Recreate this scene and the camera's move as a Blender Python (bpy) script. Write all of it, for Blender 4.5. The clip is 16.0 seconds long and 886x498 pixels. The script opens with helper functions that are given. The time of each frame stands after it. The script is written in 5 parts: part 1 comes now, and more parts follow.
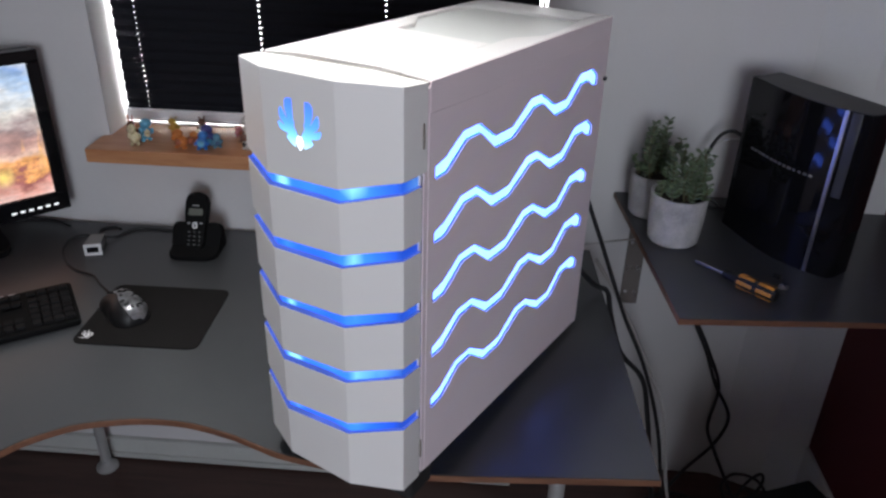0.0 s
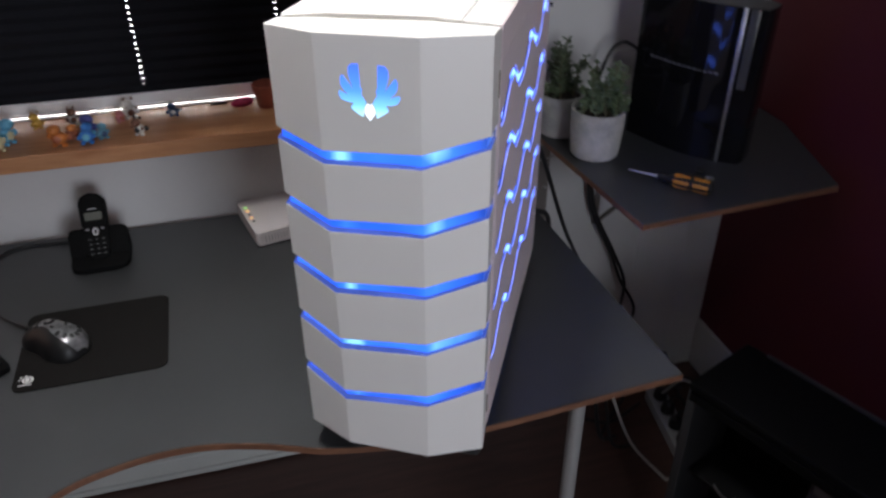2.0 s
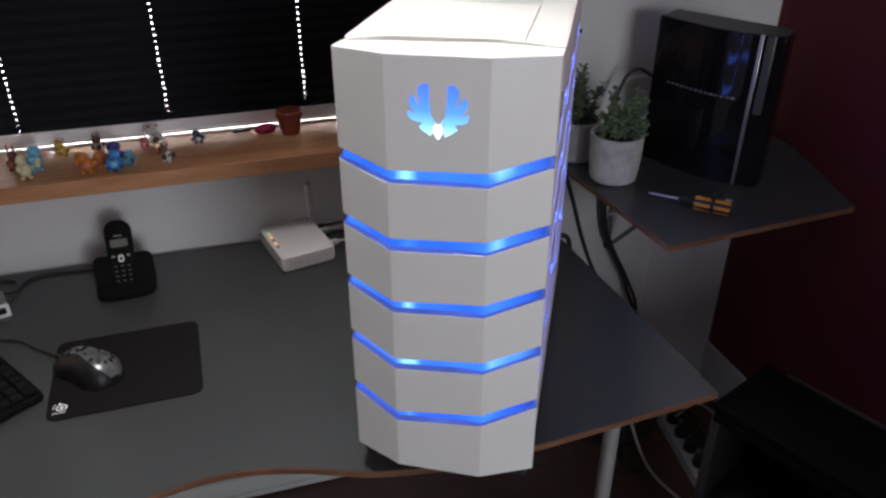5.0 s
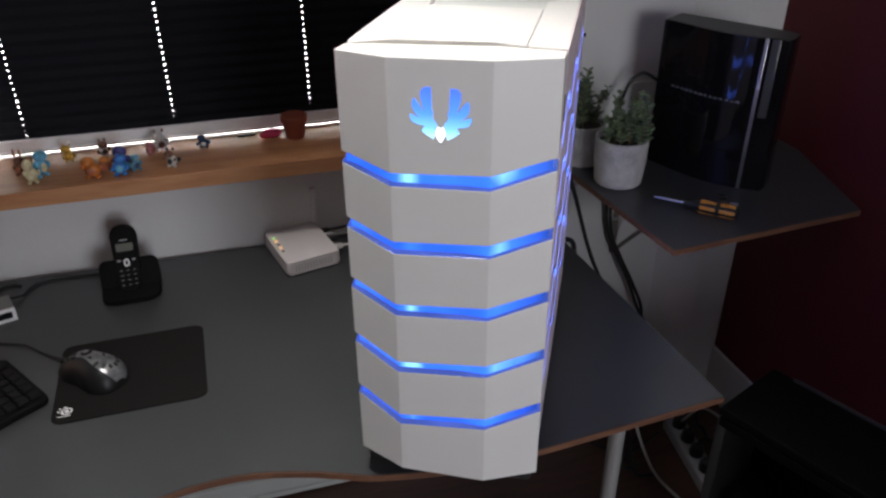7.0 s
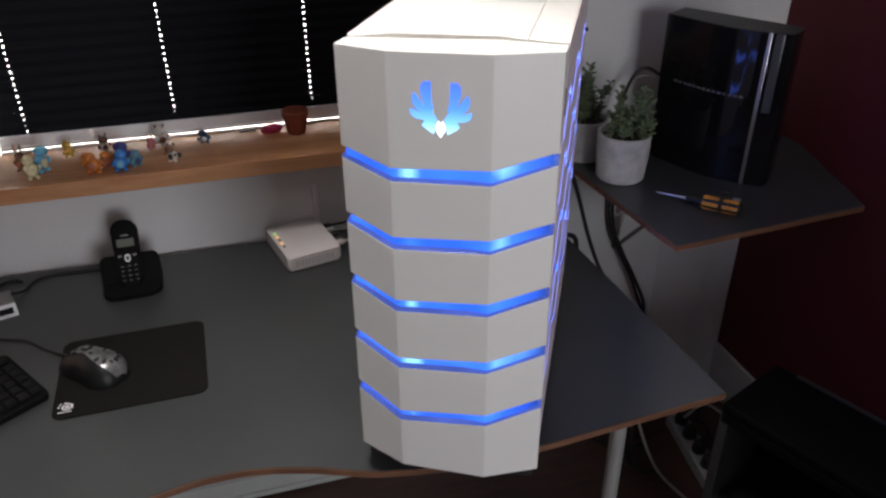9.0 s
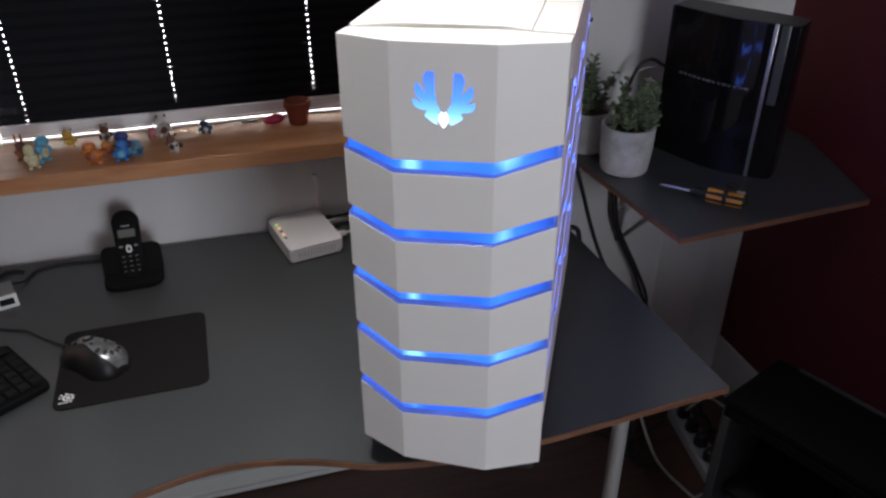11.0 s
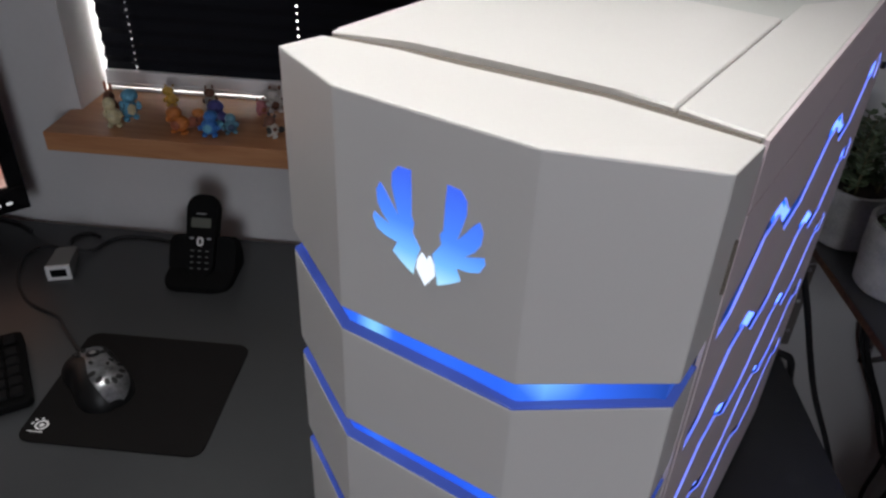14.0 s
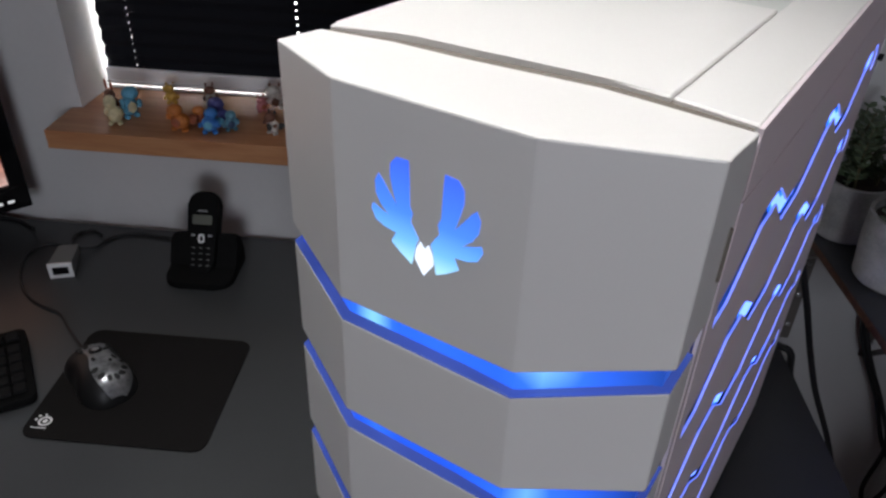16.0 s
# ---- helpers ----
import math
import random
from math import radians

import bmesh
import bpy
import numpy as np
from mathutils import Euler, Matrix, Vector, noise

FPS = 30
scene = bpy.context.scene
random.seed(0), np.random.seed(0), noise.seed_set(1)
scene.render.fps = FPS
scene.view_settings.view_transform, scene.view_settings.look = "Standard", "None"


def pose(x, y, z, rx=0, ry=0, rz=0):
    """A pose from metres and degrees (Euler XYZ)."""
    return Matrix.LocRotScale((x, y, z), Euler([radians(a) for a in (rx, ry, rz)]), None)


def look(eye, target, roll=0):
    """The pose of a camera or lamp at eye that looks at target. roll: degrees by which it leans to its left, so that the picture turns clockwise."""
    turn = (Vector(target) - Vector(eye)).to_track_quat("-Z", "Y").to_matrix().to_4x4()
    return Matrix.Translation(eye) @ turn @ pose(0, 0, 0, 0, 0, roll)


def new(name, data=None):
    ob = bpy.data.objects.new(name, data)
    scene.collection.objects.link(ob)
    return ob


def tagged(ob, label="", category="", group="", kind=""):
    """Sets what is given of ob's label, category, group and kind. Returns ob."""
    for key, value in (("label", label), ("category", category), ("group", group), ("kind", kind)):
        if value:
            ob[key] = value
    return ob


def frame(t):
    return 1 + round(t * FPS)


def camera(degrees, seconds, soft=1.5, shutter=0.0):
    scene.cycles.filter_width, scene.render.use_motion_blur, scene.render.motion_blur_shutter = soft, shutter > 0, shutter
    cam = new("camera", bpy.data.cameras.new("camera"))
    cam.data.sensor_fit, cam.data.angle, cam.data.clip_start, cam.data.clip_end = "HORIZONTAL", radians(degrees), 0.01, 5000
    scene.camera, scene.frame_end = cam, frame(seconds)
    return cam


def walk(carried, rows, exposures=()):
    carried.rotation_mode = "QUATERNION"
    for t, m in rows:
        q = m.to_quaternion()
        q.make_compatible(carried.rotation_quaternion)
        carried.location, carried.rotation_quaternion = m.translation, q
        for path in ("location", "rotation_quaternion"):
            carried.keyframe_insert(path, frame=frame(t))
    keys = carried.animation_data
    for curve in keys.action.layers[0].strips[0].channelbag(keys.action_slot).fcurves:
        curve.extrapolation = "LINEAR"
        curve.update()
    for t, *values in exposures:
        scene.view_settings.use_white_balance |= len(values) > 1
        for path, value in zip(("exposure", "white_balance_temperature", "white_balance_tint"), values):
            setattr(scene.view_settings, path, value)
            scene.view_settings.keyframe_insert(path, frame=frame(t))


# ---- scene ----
cam = camera(59.7, 16.0, soft=2.5, shutter=0.5)
PATH = [
    (0, (0.271, -0.015, 1.569), (0.156, 1.741, 0.619), 1.5),
    (0.3, (0.279, -0.014, 1.566), (0.135, 1.74, 0.615), 1.3),
    (0.5, (0.275, -0.008, 1.564), (0.116, 1.731, 0.59), 1.4),
    (0.8, (0.235, 0.005, 1.564), (0.08, 1.746, 0.593), 1.7),
    (1, (0.184, 0.02, 1.562), (0.099, 1.771, 0.6), 2.3),
    (1.2, (0.12, 0.039, 1.562), (0.157, 1.785, 0.587), 1.5),
    (1.5, (0.045, 0.051, 1.57), (0.312, 1.768, 0.581), 1.5),
    (1.7, (-0.004, 0.052, 1.569), (0.381, 1.723, 0.541), 1.1),
    (2, (-0.067, 0.057, 1.564), (0.383, 1.681, 0.488), -0.1),
    (2.2, (-0.098, 0.057, 1.563), (0.391, 1.661, 0.472), -2.9),
    (2.5, (-0.121, 0.06, 1.564), (0.406, 1.682, 0.519), -2.1),
    (2.8, (-0.135, 0.072, 1.563), (0.399, 1.702, 0.535), -0.6),
    (3, (-0.141, 0.071, 1.556), (0.401, 1.699, 0.528), -0.1),
    (3.5, (-0.157, 0.075, 1.557), (0.386, 1.714, 0.548), 1.3),
    (4, (-0.158, 0.073, 1.557), (0.374, 1.715, 0.546), 0.7),
    (6.5, (-0.155, 0.064, 1.554), (0.343, 1.726, 0.559), 0.2),
    (7, (-0.154, 0.065, 1.554), (0.343, 1.727, 0.559), -0.1),
    (7.5, (-0.152, 0.064, 1.555), (0.339, 1.726, 0.555), -0.3),
    (8, (-0.15, 0.066, 1.554), (0.338, 1.726, 0.55), -0.2),
    (8.5, (-0.15, 0.069, 1.551), (0.337, 1.727, 0.546), -0.2),
    (9, (-0.15, 0.068, 1.551), (0.338, 1.727, 0.547), -0.2),
    (11.5, (-0.147, 0.08, 1.545), (0.328, 1.729, 0.517), 0.1),
    (12, (-0.11, 0.13, 1.541), (0.392, 1.774, 0.519), 2.3),
    (12.1, (-0.089, 0.151, 1.54), (0.404, 1.803, 0.525), 2.8),
    (12.3, (-0.047, 0.203, 1.535), (0.353, 1.902, 0.558), 3.5),
    (12.5, (-0.003, 0.279, 1.524), (0.249, 2.032, 0.596), 3.8),
    (12.7, (0.035, 0.361, 1.518), (0.178, 2.093, 0.527), 4.4),
    (13, (0.068, 0.435, 1.496), (0.053, 2.151, 0.469), 3.6),
    (13.2, (0.075, 0.461, 1.483), (0.008, 2.149, 0.411), 3.0),
    (13.5, (0.082, 0.479, 1.474), (-0.021, 2.148, 0.378), 2.5),
    (14, (0.089, 0.483, 1.473), (-0.045, 2.14, 0.363), 2.4),
    (14.5, (0.094, 0.483, 1.472), (-0.051, 2.137, 0.357), 2.2),
    (15, (0.091, 0.484, 1.471), (-0.049, 2.136, 0.352), 2.2),
    (15.5, (0.09, 0.481, 1.472), (-0.044, 2.132, 0.35), 2.2),
    (16, (0.091, 0.478, 1.472), (-0.046, 2.132, 0.357), 2.0),
]
walk(cam, [(t, look(eye, target, roll)) for t, eye, target, roll in PATH],
     exposures=[(0.0, 0.22, 6150, 10), (0.5, 0.12, 6150, 10), (1.0, 0.15, 6150, 10), (1.5, 0.10, 6050, 10), (2.0, 0.0, 6300, 10), (3.0, 0.0, 6400, 10), (4.2, 0.0, 6400, 10), (7.0, 0.0, 6480, 10), (8.0, 0.0, 6750, 10), (9.2, 0.03, 6600, 10), (11.5, 0.05, 6320, 10), (12.0, 0.03, 6400, 10),
                (12.5, -0.04, 6450, 10), (13.0, -0.55, 6430, 10), (13.5, -0.72, 6420, 10), (14.5, -0.69, 6300, 10), (16.0, -0.54, 6250, 10)])

# ---- light ----
world = bpy.data.worlds.new("world")
scene.world = world
world.use_nodes = True
_bg = world.node_tree.nodes["Background"]
_sky = world.node_tree.nodes.new("ShaderNodeTexSky")
_sky.sky_type = 'NISHITA'
_sky.sun_disc = False
_sky.sun_elevation, _sky.sun_rotation = radians(40), radians(200)
world.node_tree.links.new(_sky.outputs[0], _bg.inputs[0])
_bg.inputs[1].default_value = 0.1


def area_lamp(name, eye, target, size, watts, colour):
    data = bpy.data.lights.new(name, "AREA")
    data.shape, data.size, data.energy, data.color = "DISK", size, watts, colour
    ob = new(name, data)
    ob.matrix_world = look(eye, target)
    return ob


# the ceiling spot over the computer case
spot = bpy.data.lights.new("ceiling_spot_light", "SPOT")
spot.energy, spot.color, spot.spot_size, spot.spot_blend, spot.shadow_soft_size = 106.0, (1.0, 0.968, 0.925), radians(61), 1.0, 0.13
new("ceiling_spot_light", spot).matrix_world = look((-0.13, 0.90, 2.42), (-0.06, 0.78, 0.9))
# weak unseen fill lamp, added overhead for the other end of the desk
area_lamp("overhead_fill_light", (-0.30, 0.10, 2.44), (-0.30, 0.20, 0.0), 0.80, 1.3, (0.98, 0.98, 1.0))


def rect_lamp(name, eye, target, w, h, watts, colour):
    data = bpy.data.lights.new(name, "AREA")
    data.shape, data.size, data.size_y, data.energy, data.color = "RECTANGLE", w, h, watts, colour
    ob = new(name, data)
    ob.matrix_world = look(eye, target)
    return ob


# unseen fill lamp added in the south, lighting the upright faces
rect_lamp("south_fill_light", (0.60, -2.12, 1.45), (0.60, 0.0, 1.40), 0.98, 1.2, 36.0, (0.90, 0.93, 1.0))


# ---- materials ----
def node_mat(name):
    m = bpy.data.materials.new(name)
    m.use_nodes = True
    nt = m.node_tree
    return m, nt, nt.nodes["Principled BSDF"]


def surf(name, colour, rough=0.5, metal=0.0, var=0.12, scale=6.0, fine=180.0, bump=0.05, spec=0.5, coat=0.0, island=0.0, stretch=None, ior=1.5):
    """A plain surface with two scales of variation, fine relief and uneven gloss."""
    m, nt, bs = node_mat(name)
    N, L = nt.nodes.new, nt.links.new
    tc = N("ShaderNodeTexCoord")
    src = tc.outputs["Object"]
    if stretch:
        mp = N("ShaderNodeMapping")
        mp.inputs["Scale"].default_value = stretch
        L(src, mp.inputs["Vector"])
        src = mp.outputs[0]
    big, small = N("ShaderNodeTexNoise"), N("ShaderNodeTexNoise")
    for n, s, d in ((big, scale, 4.0), (small, fine, 2.0)):
        n.inputs["Scale"].default_value, n.inputs["Detail"].default_value = s, d
        L(src, n.inputs["Vector"])
    mix = N("ShaderNodeMath")
    mix.operation = "MULTIPLY_ADD"
    mix.inputs[1].default_value = 0.35
    L(small.outputs["Fac"], mix.inputs[0])
    L(big.outputs["Fac"], mix.inputs[2])
    ramp = N("ShaderNodeValToRGB")
    lo = [c * (1 - var) for c in colour]
    hi = [min(1.0, c * (1 + var)) for c in colour]
    ramp.color_ramp.elements[0].position, ramp.color_ramp.elements[1].position = 0.45, 0.9
    ramp.color_ramp.elements[0].color, ramp.color_ramp.elements[1].color = (*lo, 1), (*hi, 1)
    L(mix.outputs[0], ramp.inputs[0])
    col = ramp.outputs[0]
    if island:
        oi, hsv = N("ShaderNodeObjectInfo"), N("ShaderNodeHueSaturation")
        mr = N("ShaderNodeMapRange")
        mr.inputs["To Min"].default_value, mr.inputs["To Max"].default_value = 1 - island, 1 + island
        L(oi.outputs["Random"], mr.inputs["Value"])
        L(mr.outputs[0], hsv.inputs["Value"])
        L(col, hsv.inputs["Color"])
        col = hsv.outputs[0]
    L(col, bs.inputs["Base Color"])
    rr = N("ShaderNodeMapRange")
    rr.inputs["To Min"].default_value, rr.inputs["To Max"].default_value = max(0.02, rough * 0.85), min(1, rough * 1.15)
    L(big.outputs["Fac"], rr.inputs["Value"])
    L(rr.outputs[0], bs.inputs["Roughness"])
    bs.inputs["Metallic"].default_value = metal
    bs.inputs["Specular IOR Level"].default_value = spec
    bs.inputs["Coat Weight"].default_value = coat
    bs.inputs["IOR"].default_value = ior
    if bump:
        b = N("ShaderNodeBump")
        b.inputs["Strength"].default_value, b.inputs["Distance"].default_value = bump, 0.002
        L(mix.outputs[0], b.inputs["Height"])
        L(b.outputs[0], bs.inputs["Normal"])
    return m


def wood(name, light, dark, scale=5.0, axis=0, rough=0.42):
    """Long grain along one axis, with rings and pores."""
    m, nt, bs = node_mat(name)
    N, L = nt.nodes.new, nt.links.new
    tc, mp = N("ShaderNodeTexCoord"), N("ShaderNodeMapping")
    s = [scale * 5.0] * 3
    s[axis] = scale * 0.45
    mp.inputs["Scale"].default_value = s
    L(tc.outputs["Object"], mp.inputs["Vector"])
    a, b = N("ShaderNodeTexNoise"), N("ShaderNodeTexNoise")
    a.inputs["Scale"].default_value, a.inputs["Detail"].default_value, a.inputs["Distortion"].default_value = 1.6, 5, 1.2
    b.inputs["Scale"].default_value, b.inputs["Detail"].default_value = 14, 2
    L(mp.outputs[0], a.inputs["Vector"])
    L(mp.outputs[0], b.inputs["Vector"])
    add = N("ShaderNodeMath")
    add.operation = "MULTIPLY_ADD"
    add.inputs[1].default_value = 0.3
    L(b.outputs["Fac"], add.inputs[0])
    L(a.outputs["Fac"], add.inputs[2])
    ramp = N("ShaderNodeValToRGB")
    ramp.color_ramp.elements[0].position, ramp.color_ramp.elements[1].position = 0.42, 0.85
    ramp.color_ramp.elements[0].color, ramp.color_ramp.elements[1].color = (*dark, 1), (*light, 1)
    L(add.outputs[0], ramp.inputs[0])
    L(ramp.outputs[0], bs.inputs["Base Color"])
    bs.inputs["Roughness"].default_value = rough
    bp = N("ShaderNodeBump")
    bp.inputs["Strength"].default_value, bp.inputs["Distance"].default_value = 0.12, 0.001
    L(add.outputs[0], bp.inputs["Height"])
    L(bp.outputs[0], bs.inputs["Normal"])
    return m


def glow(name, colour, strength, vary=0.35, scale=9.0, base=(0.25, 0.45, 0.8)):
    """A lit acrylic strip: uneven lamps behind a frosted face."""
    m, nt, bs = node_mat(name)
    N, L = nt.nodes.new, nt.links.new
    tc, n = N("ShaderNodeTexCoord"), N("ShaderNodeTexNoise")
    n.inputs["Scale"].default_value, n.inputs["Detail"].default_value = scale, 1.5
    L(tc.outputs["Object"], n.inputs["Vector"])
    mr = N("ShaderNodeMapRange")
    mr.inputs["From Min"].default_value, mr.inputs["From Max"].default_value = 0.3, 0.7
    mr.inputs["To Min"].default_value, mr.inputs["To Max"].default_value = strength * (1 - vary), strength * (1 + vary)
    L(n.outputs["Fac"], mr.inputs["Value"])
    bs.inputs["Base Color"].default_value = (*base, 1)
    bs.inputs["Roughness"].default_value = 0.25
    bs.inputs["Emission Color"].default_value = (*colour, 1)
    L(mr.outputs[0], bs.inputs["Emission Strength"])
    return m


def screen_mat():
    """A lit screen: a painted landscape, blue sky with pale clouds over grey hills and burning orange ground."""
    m, nt, bs = node_mat("screen_picture")
    N, L = nt.nodes.new, nt.links.new

    def math_node(op, a, b, c=None):
        n = N("ShaderNodeMath")
        n.operation = op
        for i, v in enumerate((a, b, c)):
            if v is None:
                continue
            if isinstance(v, (int, float)):
                n.inputs[i].default_value = v
            else:
                L(v, n.inputs[i])
        return n.outputs[0]

    def noise_node(scale, detail, rough, stretch):
        mp, n = N("ShaderNodeMapping"), N("ShaderNodeTexNoise")
        mp.inputs["Scale"].default_value = stretch
        n.inputs["Scale"].default_value, n.inputs["Detail"].default_value, n.inputs["Roughness"].default_value = scale, detail, rough
        L(tc.outputs["Object"], mp.inputs["Vector"])
        L(mp.outputs[0], n.inputs["Vector"])
        return n.outputs["Fac"]

    def span(v, lo, hi, a, b):
        mr = N("ShaderNodeMapRange")
        for key, value in (("From Min", lo), ("From Max", hi), ("To Min", a), ("To Max", b)):
            mr.inputs[key].default_value = value
        L(v, mr.inputs["Value"])
        return mr.outputs[0]

    def blend(fac, a, colour):
        mx = N("ShaderNodeMix")
        mx.data_type = "RGBA"
        L(fac, mx.inputs[0])
        L(a, mx.inputs[6])
        mx.inputs[7].default_value = (*colour, 1)
        return mx.outputs[2]
    tc, sep = N("ShaderNodeTexCoord"), N("ShaderNodeSeparateXYZ")
    L(tc.outputs["Object"], sep.inputs[0])
    x, z = sep.outputs["X"], sep.outputs["Z"]
    wash = noise_node(10, 6, 0.6, (1, 1, 1.5))
    h = span(math_node("MULTIPLY_ADD", wash, 0.20, z), 0.200, 0.500, 0.0, 1.0)
    ramp = N("ShaderNodeValToRGB")
    e = ramp.color_ramp.elements
    stops = [(0.0, (0.88, 0.56, 0.48)), (0.10, (0.78, 0.36, 0.28)), (0.17, (0.36, 0.12, 0.11)), (0.23, (1.0, 0.46, 0.15)), (0.31, (0.88, 0.58, 0.44)), (0.40, (0.56, 0.32, 0.27)),
             (0.50, (0.34, 0.23, 0.22)), (0.57, (0.58, 0.47, 0.42)), (0.65, (0.80, 0.73, 0.64)), (0.76, (0.62, 0.67, 0.72)), (0.88, (0.42, 0.56, 0.76)), (1.0, (0.30, 0.44, 0.72))]
    e[0].position, e[0].color = stops[0][0], (*stops[0][1], 1)
    e[1].position, e[1].color = stops[-1][0], (*stops[-1][1], 1)
    for p, c in stops[1:-1]:
        e.new(p).color = (*c, 1)
    L(h, ramp.inputs[0])
    col = ramp.outputs[0]
    # pale slanting clouds high up
    cloud = math_node("MULTIPLY", span(noise_node(7, 4, 0.55, (1, 1, 2.6)), 0.50, 0.64, 0.0, 0.8), span(z, 0.245, 0.30, 0.0, 1.0))
    col = blend(cloud, col, (0.82, 0.80, 0.76))
    # upright tongues of flame on the ground
    flame = math_node("MULTIPLY", span(noise_node(26, 3, 0.6, (1, 1, 0.28)), 0.53, 0.64, 0.0, 1.0), math_node("MULTIPLY", span(z, 0.145, 0.17, 0.0, 1.0), span(z, 0.215, 0.255, 1.0, 0.0)))
    col = blend(flame, col, (1.0, 0.55, 0.22))
    # the brightest fire
    dx, dz = math_node("ADD", x, 0.118), math_node("ADD", z, -0.158)
    far = math_node("POWER", math_node("ADD", math_node("MULTIPLY", dx, dx), math_node("MULTIPLY", dz, dz)), 0.5)
    col = blend(span(far, 0.004, 0.026, 0.95, 0.0), col, (1.0, 0.72, 0.20))
    bs.inputs["Base Color"].default_value = (0.01, 0.01, 0.01, 1)
    bs.inputs["Roughness"].default_value = 0.35
    L(col, bs.inputs["Emission Color"])
    # brush strokes
    L(span(noise_node(20, 3, 0.6, (1, 1, 2.2)), 0.38, 0.60, 0.72, 1.08), bs.inputs["Emission Strength"])
    return m


def groove_mat():
    """Lit acrylic in the front grooves: lamps behind it show as brighter stretches, and the ends fade."""
    m, nt, bs = node_mat("blue_groove_light")
    N, L = nt.nodes.new, nt.links.new
    tc, n, sep = N("ShaderNodeTexCoord"), N("ShaderNodeTexNoise"), N("ShaderNodeSeparateXYZ")
    n.inputs["Scale"].default_value, n.inputs["Detail"].default_value = 11, 1.0
    L(tc.outputs["Object"], n.inputs["Vector"])
    L(tc.outputs["Object"], sep.inputs[0])
    ramp = N("ShaderNodeValToRGB")
    e = ramp.color_ramp.elements
    e[0].position, e[0].color = 0.40, (0.016, 0.095, 0.82, 1)
    e[1].position, e[1].color = 0.84, (0.26, 0.66, 1.0, 1)
    e.new(0.64).color = (0.034, 0.165, 1.0, 1)
    # lamps sit just past the folds
    hot = n.outputs["Fac"]
    for at, wide, lift in ((0.084, 0.018, 0.30), (0.186, 0.022, 0.18)):
        d = N("ShaderNodeMath")
        d.operation = "SUBTRACT"
        d.inputs[1].default_value = at
        L(sep.outputs["X"], d.inputs[0])
        ab = N("ShaderNodeMath")
        ab.operation = "ABSOLUTE"
        L(d.outputs[0], ab.inputs[0])
        up = N("ShaderNodeMapRange")
        up.inputs["From Min"].default_value, up.inputs["From Max"].default_value = 0.0, wide
        up.inputs["To Min"].default_value, up.inputs["To Max"].default_value = lift, 0.0
        L(ab.outputs[0], up.inputs["Value"])
        s = N("ShaderNodeMath")
        s.operation = "ADD"
        L(hot, s.inputs[0])
        L(up.outputs[0], s.inputs[1])
        hot = s.outputs[0]
    L(hot, ramp.inputs[0])
    fade = N("ShaderNodeMapRange")
    fade.inputs["From Min"].default_value, fade.inputs["From Max"].default_value = 0.205, 0.240
    fade.inputs["To Min"].default_value, fade.inputs["To Max"].default_value = 1.7, 0.45
    L(sep.outputs["X"], fade.inputs["Value"])
    L(ramp.outputs[0], bs.inputs["Emission Color"])
    L(fade.outputs[0], bs.inputs["Emission Strength"])
    bs.inputs["Base Color"].default_value = (0.02, 0.04, 0.12, 1)
    bs.inputs["Roughness"].default_value = 0.3
    return m


def emblem_mat():
    """The emblem's lamp sits low: near white at its foot, deeper blue at the feather tips."""
    m, nt, bs = node_mat("blue_emblem_light")
    N, L = nt.nodes.new, nt.links.new
    tc, sep, mr, ramp = N("ShaderNodeTexCoord"), N("ShaderNodeSeparateXYZ"), N("ShaderNodeMapRange"), N("ShaderNodeValToRGB")
    L(tc.outputs["Object"], sep.inputs[0])
    mr.inputs["From Min"].default_value, mr.inputs["From Max"].default_value = -0.030, 0.030
    L(sep.outputs["Y"], mr.inputs["Value"])
    e = ramp.color_ramp.elements
    e[0].position, e[0].color = 0.08, (0.44, 0.80, 1.0, 1)
    e[1].position, e[1].color = 0.95, (0.058, 0.150, 0.95, 1)
    e.new(0.27).color = (0.18, 0.49, 1.0, 1)
    e.new(0.52).color = (0.082, 0.265, 1.0, 1)
    L(mr.outputs[0], ramp.inputs[0])
    L(ramp.outputs[0], bs.inputs["Emission Color"])
    power = N("ShaderNodeMapRange")
    power.inputs["From Min"].default_value, power.inputs["From Max"].default_value = 0.0, 0.62
    power.inputs["To Min"].default_value, power.inputs["To Max"].default_value = 1.95, 1.60
    L(mr.outputs[0], power.inputs["Value"])
    L(power.outputs[0], bs.inputs["Emission Strength"])
    bs.inputs["Base Color"].default_value = (0.02, 0.05, 0.12, 1)
    bs.inputs["Roughness"].default_value = 0.3
    return m


